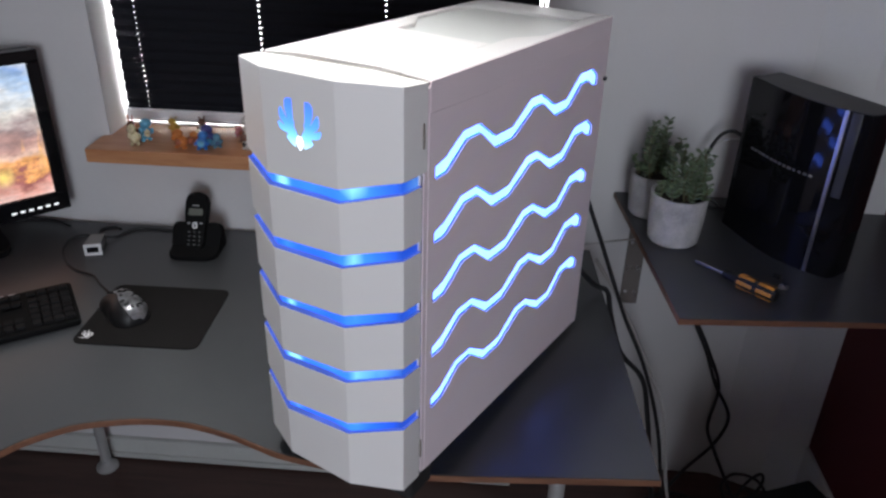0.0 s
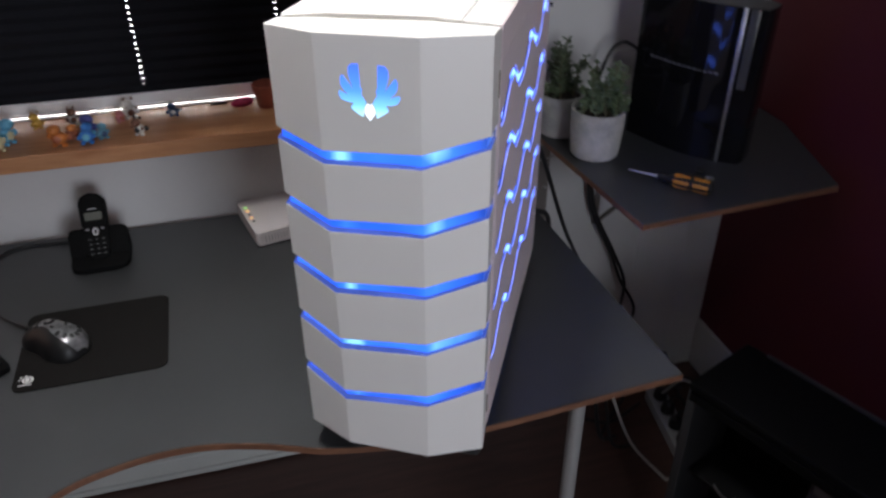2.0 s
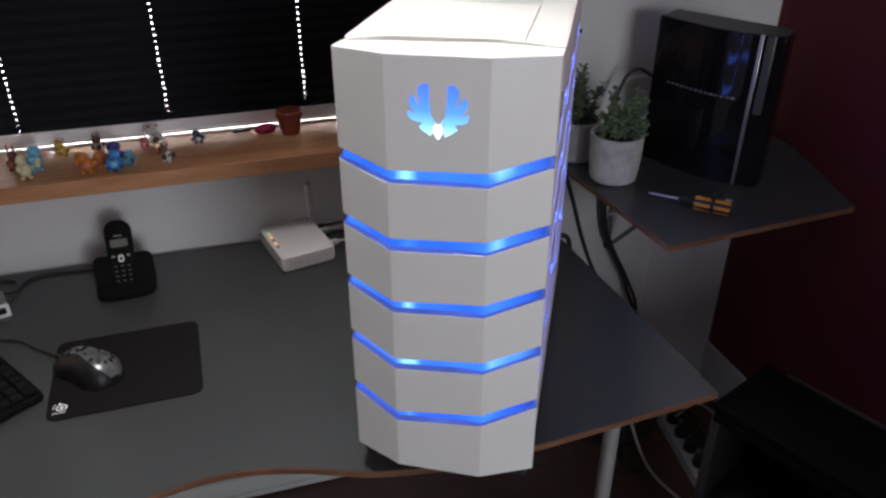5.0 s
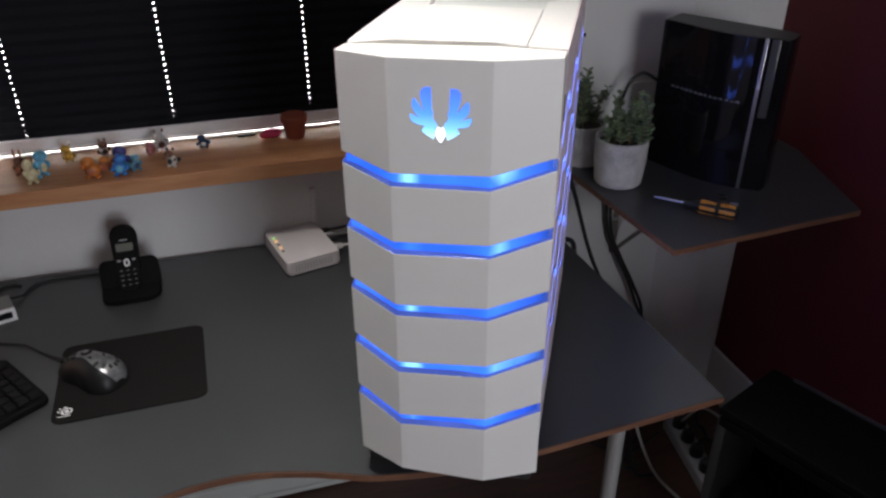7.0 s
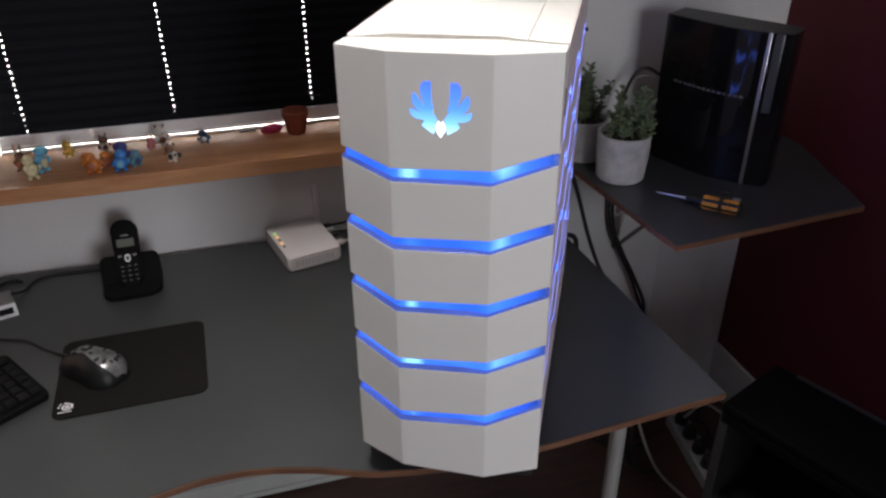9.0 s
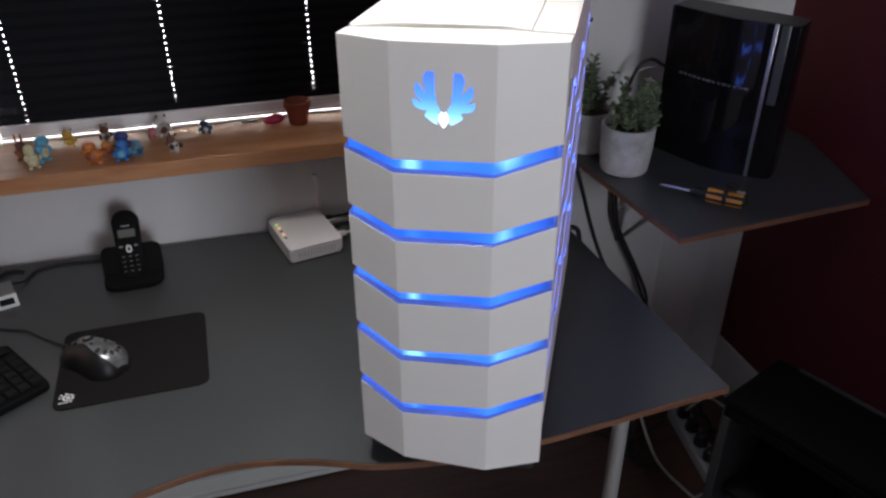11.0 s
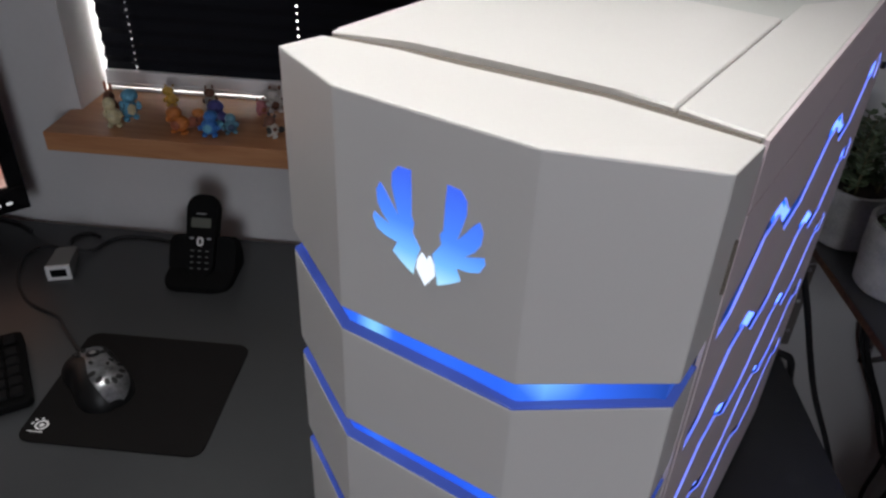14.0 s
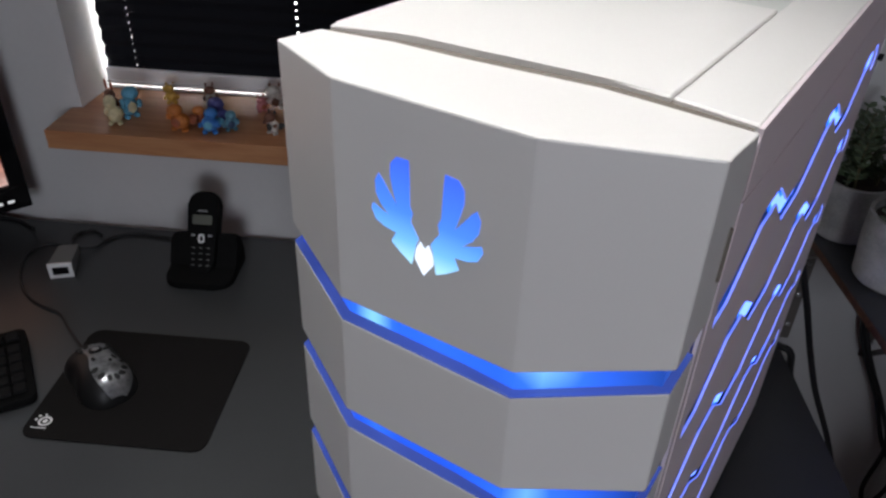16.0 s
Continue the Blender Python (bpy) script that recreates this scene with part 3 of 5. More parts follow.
def shelf_bracket(x, wide, low, deep, brace, label):
    t = thing("shelf_bracket", pose(x, WR, 0), label, "bracket", "brackets under the shelf")
    bm = B()
    rbox(bm, (0, -0.003, (low + 0.828) / 2), (wide, 0.005, 0.828 - low), 0.0015, 1)
    part("wall_plate", bm, M["bracket"], t)
    bm = B()
    rbox(bm, (0, -deep / 2 - 0.006, 0.8285), (min(wide, 0.030), deep, 0.009), 0.0015, 1)
    part("arm", bm, M["bracket"], t)
    if brace:
        bm = B()
        tube(bm, [(0, -0.008, low + 0.006), (0, -brace, 0.822)], 0.0055, 8, 1)
        part("brace", bm, M["bracket"], t, "slanting brace rod", True)
    for k in range(4):
        z = low + 0.034 + 0.068 * k
        for dx in (-0.26 * wide, 0.26 * wide):
            bm = B()
            lathe(bm, [(0.0045, 0), (0.0040, 0.002), (0.002, 0.003)], 10, Matrix.Translation((dx, -0.0055, z)) @ pose(0, 0, 0, 90))
            part("screw", bm, M["steel"], t)


shelf_bracket(0.626, 0.042, 0.548, 0.38, 0, "broad dark metal plate bracket screwed to the wall under the shelf")
shelf_bracket(0.790, 0.016, 0.520, 0.40, 0.29, "narrow dark metal bracket with a slanting brace under the shelf")


# ---- the computer case ----
def case_z(z):
    return z - 0.74


def pc_case():
    t = thing("computer_case", pose(-0.033, 0.867, 0.74, 0, 0, -28.4), "large white faceted computer tower with glowing blue light strips", "computer case")
    Z = case_z
    # groove heights at the left end, the two folds, the right corner and the right end
    top0 = [1.2150, 1.2150, 1.2050, 1.2115, 1.2270, 1.2235]
    step = [0.0820, 0.0820, 0.0838, 0.0820, 0.0822, 0.0835]
    half = [0.0068, 0.0068, 0.0074, 0.0082, 0.0070, 0.0070]
    ring = [(0.0, 0.034), (0.0, 0.0), (0.064, -0.031), (0.174, -0.035), (0.2405, -0.004), (0.2405, 0.032)]
    crown = [Z(1.3315), Z(1.3345), Z(1.3388), Z(1.3420), Z(1.3398), Z(1.3340)]
    low = [Z(0.781), Z(0.784), Z(0.785), Z(0.788), Z(0.786), Z(0.776)]
    mid = [[Z(a - s * k) for a, s in zip(top0, step)] for k in range(5)]

    def shell(pts, lo, hi):
        """One white front piece, from its lower to its upper outline."""
        bm = B()
        prism(bm, pts, lo, hi, 0.0013, 2)
        for v in bm.verts:
            if v.co.y < 0.03:
                v.co.y -= 0.0075 * (Z(1.336) - v.co.z) / 0.55
            v.co.x += 0.004 * (Z(1.336) - v.co.z) / 0.55 if v.co.y < 0.03 else 0
        return bm
    # the cap reaches back over the top as far as the seam
    cap = [(0.0, 0.034), (0.0, 0.0), (0.064, -0.031), (0.174, -0.035), (0.2405, -0.004), (0.2405, 0.0425), (0.196, 0.0435), (0.165, 0.0455), (0.085, 0.0405), (0.045, 0.0410)]
    n0 = [z + h for z, h in zip(mid[0], half)]
    part("front_cap", shell(cap, n0 + [n0[5], n0[3], n0[3], n0[2]], crown + [Z(1.3345), Z(1.3343), Z(1.3328), Z(1.3318)]), M["case"], t, "white faceted front cap")
    for k in range(5):
        hi = [z - h for z, h in zip(mid[k], half)]
        lo = [z + h for z, h in zip(mid[k + 1], half)] if k < 4 else low
        part("front_slat" if k < 4 else "front_foot_slat", shell(ring, lo, hi), M["case"], t)
        strip = [(0.0050, 0.031), (0.0050, 0.0032), (0.0658, -0.0258), (0.1727, -0.0298), (0.2354, -0.0004), (0.2354, 0.031)]
        # thin, dimly glowing blue sheet laid over the slat's ledge
        lip = [(0.0003, 0.031), (0.0003, 0.0002), (0.0641, -0.0307), (0.1739, -0.0347), (0.2402, -0.0038), (0.2402, 0.031)]
        for name, outline, lo, hi, mat, label in (
                ("light_strip", strip, [z - 0.0095 for z in mid[k]], [z + 0.0095 for z in mid[k]], "groove_glow", "glowing blue acrylic strip"),
                ("light_lip", lip, [z - h - 0.0006 for z, h in zip(mid[k], half)], [z - h + 0.0008 for z, h in zip(mid[k], half)], "lip_glow", "dim blue glowing sheet on the ledge below the strip")):
            bm = B()
            prism(bm, outline, lo, hi)
            for v in bm.verts:
                if v.co.y < 0.028:
                    v.co.y -= 0.0075 * (Z(1.336) - v.co.z) / 0.55
                    v.co.x += 0.004 * (Z(1.336) - v.co.z) / 0.55
            part(name, bm, M[mat], t, label)
    bm = B()
    prism(bm, [(0.0040, 0.0312), (0.2375, 0.0312), (0.2375, 0.0345), (0.0040, 0.0345)], Z(0.790), Z(1.322))
    part("front_frame", bm, M["case"], t, "white frame behind the front slats")
    # wing emblem: mirrored feathers about a small kite
    emblem = new("emblem")
    emblem.parent = t
    emblem.matrix_basis = pose(0.1210, -0.0338, Z(1.2818), 89.2, 0, -2.1)
    wing = [(252, 165), (216, 167), (199, 188), (198, 222), (207, 258), (220, 299), (196, 268), (176, 240), (163, 227), (152, 250), (155, 283), (170, 309), (197, 334), (166, 323),
            (145, 314), (140, 330), (154, 358), (180, 369), (217, 374), (203, 404), (232, 426), (266, 446), (272, 415), (277, 388), (285, 366), (274, 347), (260, 326), (266, 302), (257, 284), (255, 215)]
    for s in (1, -1):
        bm = B()
        prism(bm, [(s * (x - 303) * 0.0002, (315 - y) * 0.000195) for x, y in wing], -0.002, 0.0003)
        part("wing", bm, M["logo_glow"], emblem)
    bm = B()
    prism(bm, [((x - 303) * 0.0002, (315 - y) * 0.000195) for x, y in ((303, 388), (291, 372), (279, 396), (276, 424), (303, 464), (330, 424), (327, 396), (315, 372))], -0.002, 0.0004)
    part("kite", bm, M["kite_glow"], emblem, "near-white glowing centre")
    emblem["label"] = "glowing blue wing-shaped emblem"
    emblem.name = "emblem"

    # chassis behind the front: inset box, rising a little towards the front below and above
    bm = B()
    body = [(0.0060, 0.033), (0.2260, 0.033), (0.2260, 0.564), (0.0060, 0.564)]
    prism(bm, body, [Z(0.781), Z(0.781), Z(0.748), Z(0.748)], [Z(1.322), Z(1.325), Z(1.311), Z(1.309)])
    part("chassis", bm, M["dark_plastic"], t, "black inner chassis")
    # top: a rail, a broad panel and a sunken perforated field
    tz = lambda u, v: Z(1.3364 - 0.0285 * v - 0.010 * max(0, u - 0.18) - 0.045 * max(0, 0.06 - u))

    def plate(name, pts, thick, mat, drop=0.0, label="", bev=0.0010):
        bm = B()
        prism(bm, pts, [tz(*p) - drop - thick for p in pts], [tz(*p) - drop for p in pts], bev, 1)
        return part(name, bm, mat, t, label)
    plate("top_rail", [(0.1970, 0.0555), (0.2388, 0.0495), (0.2388, 0.566), (0.2165, 0.566), (0.2165, 0.490), (0.2275, 0.430), (0.2275, 0.352), (0.1970, 0.300)], 0.016, M["case"])
    plate("top_panel", [(0.0017, 0.0395), (0.043, 0.0475), (0.054, 0.0492), (0.165, 0.0580), (0.1958, 0.0556), (0.1958, 0.252), (0.044, 0.252), (0.043, 0.300), (0.0130, 0.352), (0.0130, 0.430),
                        (0.024, 0.490), (0.024, 0.566), (0.0017, 0.566)], 0.012, M["case"])
    plate("top_rear", [(0.0245, 0.500), (0.216, 0.500), (0.216, 0.566), (0.0245, 0.566)], 0.014, M["case"])
    plate("top_grille", [(0.012, 0.2515), (0.2285, 0.2515), (0.2285, 0.499), (0.012, 0.499)], 0.004, M["perforated"], 0.005, "pale perforated top grille", 0)
    plate("seam_strip", [(0.0035, 0.031), (0.2368, 0.036), (0.2368, 0.062), (0.0035, 0.056)], 0.006, M["seam"], 0.0022, "brown-grey recessed seam", 0)
    # side skins
    wave_top = [(0.058, 1.232), (0.080, 1.237), (0.118, 1.258), (0.157, 1.257), (0.200, 1.228), (0.245, 1.227), (0.295, 1.253), (0.329, 1.251), (0.375, 1.224), (0.414, 1.222),
                (0.459, 1.250), (0.507, 1.249), (0.531, 1.232), (0.529, 1.218)]
    wave_low = [(0.512, 1.221), (0.496, 1.232), (0.468, 1.233), (0.428, 1.206), (0.381, 1.206), (0.336, 1.236), (0.309, 1.237), (0.250, 1.210), (0.202, 1.211), (0.161, 1.243),
                (0.129, 1.244), (0.085, 1.217), (0.058, 1.216)]
    wave = wave_top + wave_low

    def door(side):
        uo = 0.2410 if side > 0 else -0.0005
        bm = B()
        loops = [[(0.0440, 0.779), (0.5630, 0.7475), (0.5630, 1.2888), (0.1850, 1.2913), (0.0440, 1.2983)]]
        if side > 0:
            loops += [[(v, z - 0.0840 * k) for v, z in wave] for k in range(5)]
        edges = []
        for lp in loops:
            vs = [bm.verts.new((uo, v, Z(z))) for v, z in lp]
            edges += [bm.edges.new((vs[i], vs[(i + 1) % len(vs)])) for i in range(len(vs))]
        bmesh.ops.triangle_fill(bm, use_beauty=True, use_dissolve=False, edges=edges)
        faces = list(bm.faces)
        ext = bmesh.ops.extrude_face_region(bm, geom=faces)
        for g in ext["geom"]:
            if isinstance(g, bmesh.types.BMVert):
                g.co.x -= 0.0015 * side
        return part("side_panel", bm, M["case_metal"], t, "white side panel with zigzag slots" if side > 0 else "plain white side panel")
    for side in (1, -1):
        d = door(side)
        for k in range(5 if side > 0 else 0):
            bm = B()
            lo = [(v, Z(z - 0.0840 * k)) for v, z in inset(wave, 0.0015)]
            prism(bm, lo, 0.0, 0.0018, m=Matrix(((0, 0, -1, 0.2367), (1, 0, 0, 0), (0, 1, 0, 0), (0, 0, 0, 1))))
            part("light_wave", bm, M["wave_edge_glow"], d, "glowing blue zigzag light strip")
            bm = B()
            lo = [(v, Z(z - 0.0840 * k)) for v, z in inset(wave, -0.0009)]
            prism(bm, lo, 0.0, 0.0010, m=Matrix(((0, 0, -1, 0.2376), (1, 0, 0, 0), (0, 1, 0, 0), (0, 0, 0, 1))))
            part("light_core", bm, M["wave_glow"], d, "brighter middle of the light strip")
        # frame round the door, a hair further in
        uo = 0.2396 if side > 0 else 0.0009
        face = uo + 0.0011 * side
        turn = Matrix(((0, 0, side, face - 0.0022 * side), (1, 0, 0, 0), (0, 1, 0, 0), (0, 0, 0, 1)))
        ue = 0.2405 if side > 0 else 0.0
        bm = B()
        prism(bm, [(0.0470, Z(1.2984)), (0.1850, Z(1.2914)), (0.5640, Z(1.2889)), (0.5640, tz(ue, 0.564) - 0.0004), (0.0470, tz(ue, 0.047) - 0.0004)], 0.0, 0.0022, m=turn)
        part("upper_side", bm, M["case_metal"], t)
        bm = B()
        prism(bm, [(0.0350, Z(0.781)), (0.0432, Z(0.780)), (0.0432, Z(1.2985)), (0.0462, Z(1.2988)), (0.0462, Z(1.3300)), (0.0448, Z(1.3300)), (0.0350, Z(1.318))], 0.0, 0.0020, m=turn)
        part("side_strip", bm, M["case_metal"], t)
    # hinges on the front edge of the side panel
    for z in (1.276, 0.826):
        bm = B()
        rbox(bm, (0.2405, 0.0335, Z(z)), (0.0030, 0.0032, 0.030), 0.0008, 1)
        part("hinge", bm, M["seam"], t, "small recessed hinge")
    bm = B()
    lathe(bm, [(0.003, 0), (0.0035, 0.004), (0.0035, 0.006)], 12, Matrix.Translation((0.2396, 0.556, Z(1.222))) @ pose(0, 0, 0, 0, 90))
    part("thumbscrew", bm, M["dark_plastic"], t)
    # feet
    for u, v in ((0.030, 0.045), (0.2105, 0.045), (0.030, 0.520), (0.2105, 0.520)):
        bm = B()
        h = 0.042 if v < 0.1 else 0.012
        prism(bm, rounded(0.052, 0.060, 0.010, 4, u, v), 0.0006, h, 0.0012, 1)
        part("foot", bm, M["matt_black"], t, "black rubber foot")
    return t


pc_case()

# ---- on the desk ----
def monitor():
    # right lower corner at the wall, the screen turned towards the chair
    t = thing("monitor", pose(-0.6820, 1.5120, 0.74, 0, 0, 45.0), "black flat monitor showing a fiery landscape painting", "monitor")
    w, lo, hi = 0.520, 0.059, 0.418
    bez, bot = 0.026, 0.044
    bm = B()
    rbox(bm, (-w / 2, 0.028, (lo + hi) / 2), (w - 0.004, 0.040, hi - lo - 0.004), 0.008, 2)
    part("back_shell", bm, M["dark_plastic"], t)
    for c, s in (((-w / 2, 0.004, hi - bez / 2), (w, 0.022, bez)), ((-w / 2, 0.004, lo + bot / 2), (w, 0.022, bot)),
                 ((-bez / 2, 0.004, (lo + bot + hi - bez) / 2), (bez, 0.022, hi - lo - bez - bot + 0.001)), ((-w + bez / 2, 0.004, (lo + bot + hi - bez) / 2), (bez, 0.022, hi - lo - bez - bot + 0.001))):
        bm = B()
        rbox(bm, c, s, 0.003, 2)
        part("bezel", bm, M["gloss_black"], t)
    bm = B()
    rbox(bm, (-w / 2, 0.0045, (lo + bot + hi - bez) / 2), (w - 2 * bez + 0.002, 0.010, hi - lo - bez - bot + 0.002))
    part("screen", bm, M["screen"], t, "lit screen with blue sky over orange fire")
    for k in range(6):
        bm = B()
        prism(bm, rounded(0.0105, 0.0050, 0.0022, 3), 0, 0.0008, m=Matrix.Translation((-0.030 - 0.0175 * k, -0.0068, lo + 0.017)) @ pose(0, 0, 0, 90))
        part("button", bm, M["led_white"], t, "small lit white button")
    bm = B()
    lathe(bm, [(0.0075, 0), (0.0075, 0.0006)], 20, Matrix.Translation((-w / 2 + 0.105, -0.0068, hi - bez / 2)) @ pose(0, 0, 0, 90))
    part("badge", bm, M["dim_print"], t)
    bm = B()
    rbox(bm, (-w / 2, 0.062, 0.12), (0.085, 0.030, 0.22), 0.008, 2)
    part("neck", bm, M["dark_plastic"], t)
    bm = B()
    prism(bm, rounded(0.24, 0.19, 0.05, 6, -w / 2, 0.045), 0.0006, 0.014, 0.003, 2)
    part("base", bm, M["dark_plastic"], t)
    return t


monitor()


def keyboard():
    t = thing("keyboard", pose(-0.4765, 1.136, 0.74, 0, 0, 34.8), "black full-size computer keyboard with low keys", "keyboard")
    w, d = 0.450, 0.144
    bm = B()
    prism(bm, rounded(w, d, 0.010, 4, -w / 2, d / 2), 0.002, [0.013 + 0.007 * (p[1] / d) for p in rounded(w, d, 0.010, 4, -w / 2, d / 2)], 0.002, 2)
    part("base", bm, M["key_base"], t)
    base = None
    pitch = 0.0188
    rows = 6
    for r in range(rows):
        y = 0.017 + r * 0.0198 + (0.006 if r == 5 else 0)
        z = 0.0165 + 0.007 * (y / d)
        spots = [-0.016 - pitch * i for i in range(4)]
        if r >= 4 or r == 0 or r == 1:
            spots += [-0.100 - pitch * i for i in range(3)]
        spots += [-0.168 - pitch * i for i in range(14)]
        for x in spots:
            if base is None:
                bm = B()
                prism(bm, rounded(0.0168, 0.0168, 0.002, 2), -0.004, 0.0)
                for v in bm.verts:
                    if v.co.z > -0.001:
                        v.co.x *= 0.80
                        v.co.y *= 0.80
                base = part("key", bm, M["key"], t)
                base.location = (x, y, z + 0.004)
                base.rotation_euler = (0.047, 0, 0)
            else:
                k = new("key", base.data)
                k.parent, k.location, k.rotation_euler = t, (x, y, z + 0.004), (0.047, 0, 0)
    for i in range(5):
        bm = B()
        rbox(bm, (-0.105 - 0.021 * i, 0.1395, 0.0215), (0.012, 0.005, 0.0016), 0.0006, 1)
        part("media_key", bm, M["grey_plastic"], t)
    return t


keyboard()

# mouse pad: thin cloth with round corners and a printed emblem
pad = thing("mouse_pad", pose(-0.3575, 1.1820, 0.74, 0, 0, 0.8), "thin black cloth mouse pad with a white printed emblem", "mouse pad")
bm = B()
prism(bm, rounded(0.232, 0.204, 0.016, 6), 0.0004, 0.0026, 0.0005, 1)
part("cloth", bm, M["pad"], pad)
bm = B()
for k in range(28):
    a0, a1 = 6.28319 * k / 28, 6.28319 * (k + 1) / 28
    vs = [bm.verts.new((-0.083 + r * math.cos(a), -0.073 + r * 0.93 * math.sin(a), 0.0028)) for r, a in ((0.0070, a0), (0.0105, a0), (0.0105, a1), (0.0070, a1))]
    bm.faces.new(vs)
lathe(bm, [(0.0040, 0), (0.0039, 0.0001)], 18, pose(-0.083, -0.073, 0.0027))
for x, y in ((-0.098, -0.071), (-0.0955, -0.0635), (-0.087, -0.0605)):
    lathe(bm, [(0.0022, 0), (0.0021, 0.0001)], 10, pose(x, y, 0.0027))
rbox(bm, (-0.087, -0.0865, 0.0027), (0.024, 0.0018, 0.0003))
for v in bm.verts:
    v.co.x, v.co.y = -0.0945 + (v.co.x + 0.083) * 0.82, -0.0755 + (v.co.y + 0.073) * 0.82
part("print", bm, M["white_print"], pad, "white round emblem and bar")


def computer_mouse():
    t = thing("computer_mouse", pose(-0.418, 1.186, 0.7427, 0, 0, 46.0), "black mouse with glossy silver shell printed with dark spots", "mouse")
    LEN = 0.0625

    def wide(y):
        """Half the width of the body: round ends and a pinched waist."""
        return 0.0385 * (1 - (abs(y) / LEN) ** 3.0) ** 0.42 * (1 - 0.15 * math.exp(-((y - 0.006) / 0.024) ** 2))

    def top(x, y):
        w = max(wide(y), 1e-4)
        arch = 0.0385 * (1 - ((y + 0.014) / 0.092) ** 2) * (1 - (abs(y) / LEN) ** 6) ** 0.5
        return arch * max(0.0, 1 - min(1.0, abs(x) / w) ** 2.5) ** 0.55 + 0.003

    def skin(y0, y1, reach, lift, down, aside=0.0):
        """A domed sheet over the body between y0 and y1, as wide as reach(y) allows and set aside, with its rim turned down."""
        bm, rows, cols, grid = B(), 30, 22, []
        for i in range(rows + 1):
            y = y0 + (y1 - y0) * (0.5 - 0.5 * math.cos(math.pi * i / rows))
            line = []
            for j in range(cols + 1):
                u = -math.cos(math.pi * j / cols)
                x = (aside + u * reach(y)) * wide(y)
                drop = down if j in (0, cols) or i in (0, rows) else 0.0
                line.append(bm.verts.new((x, y, max(0.001, top(x, y) + lift - drop))))
            grid.append(line)
        for i in range(rows):
            for j in range(cols):
                bm.faces.new((grid[i][j], grid[i][j + 1], grid[i + 1][j + 1], grid[i + 1][j]))
        rim = grid[0] + [g[-1] for g in grid[1:]] + grid[-1][-2::-1] + [g[0] for g in grid[-2:0:-1]]
        bmesh.ops.contextual_create(bm, geom=rim)
        return bm
    part("body", skin(-LEN * 0.999, LEN * 0.999, lambda y: 1.0, 0.0, 0.002), M["dark_plastic"], t, "", True)
    part("top_shell", skin(-LEN * 0.975, LEN * 0.90, lambda y: 0.66 - 0.22 * math.exp(-((y - 0.010) / 0.026) ** 2), 0.0009, 0.0016, 0.24), M["mouse_shell"], t, "glossy silver shell", True)

    def seat(x, y, turn=0.0):
        """The pose on the shell at x, y, upright on its skin."""
        e = 0.0008
        n = Vector((top(x - e, y) - top(x + e, y), top(x, y - e) - top(x, y + e), 2 * e)).normalized()
        return Matrix.Translation((x, y, top(x, y) + 0.0010)) @ n.to_track_quat("Z", "Y").to_matrix().to_4x4() @ pose(0, 0, 0, 0, 0, turn)
    for x, y, a, b, turn in ((-0.017, 0.040, 3.6, 2.2, 30), (0.017, 0.041, 3.6, 2.2, -30), (-0.009, 0.049, 2.6, 1.8, 0), (0.010, 0.049, 2.6, 1.8, 0), (-0.018, 0.026, 2.6, 1.6, 70), (0.018, 0.027, 2.8, 1.7, -70),
                             (-0.010, 0.030, 1.6, 1.2, 0), (0.012, 0.014, 3.8, 1.5, -65), (-0.012, -0.008, 2.0, 1.4, 60), (0.013, -0.012, 2.2, 1.5, 20), (0.006, -0.020, 1.6, 1.2, 0),
                             (-0.018, -0.028, 2.8, 1.8, 60), (-0.014, -0.040, 3.0, 1.8, 40), (-0.006, -0.046, 2.4, 1.7, 80), (0.003, -0.047, 2.6, 1.7, 90), (0.011, -0.043, 2.8, 1.8, -50), (0.018, -0.034, 3.0, 1.8, -65),
                             (0.019, -0.022, 2.0, 1.4, -80)):
        bm = B()
        prism(bm, [(a * 0.0018 * math.cos(6.28319 * k / 14), b * 0.0018 * math.sin(6.28319 * k / 14)) for k in range(14)], -0.0010, 0.0010)
        o = part("spot", bm, M["matt_black"], t)
        o.matrix_basis = seat(0.95 * x + 0.0075, y, turn)
    m = seat(0.0055, 0.012)
    bm = B()
    lathe(bm, [(0.0088, -0.003), (0.0088, 0.0010), (0.0074, 0.0019), (0.0046, 0.0019)], 22, m)
    ring = part("emblem_ring", bm, M["dark_plastic"], t, "dark round emblem", True)
    bm = B()
    lathe(bm, [(0.0048, -0.001), (0.0046, 0.0024), (0.0030, 0.0033), (0.0005, 0.0036)], 16, m)
    part("emblem", bm, M["steel"], ring, "shiny round emblem", True)
    bm = B()
    rbox(bm, (0, 0, 0.0002), (0.0012, 0.034, 0.0010), 0.0003, 1, seat(0.0, 0.038))
    part("button_gap", bm, M["matt_black"], t)
    bm = B()
    lathe(bm, [(0.009, -0.0035), (0.0105, -0.002), (0.0105, 0.002), (0.009, 0.0035)], 20, Matrix.Translation((0.0, 0.036, 0.0205)) @ pose(0, 0, 0, 0, 90))
    part("scroll_wheel", bm, M["matt_black"], t, "", True)
    bm = B()
    tube(bm, [(0, 0.058, 0.008), (0.002, 0.072, 0.006), (0.002, 0.092, 0.003)], 0.0024, 8)
    part("strain_relief", bm, M["cable"], t, "", True)


computer_mouse()


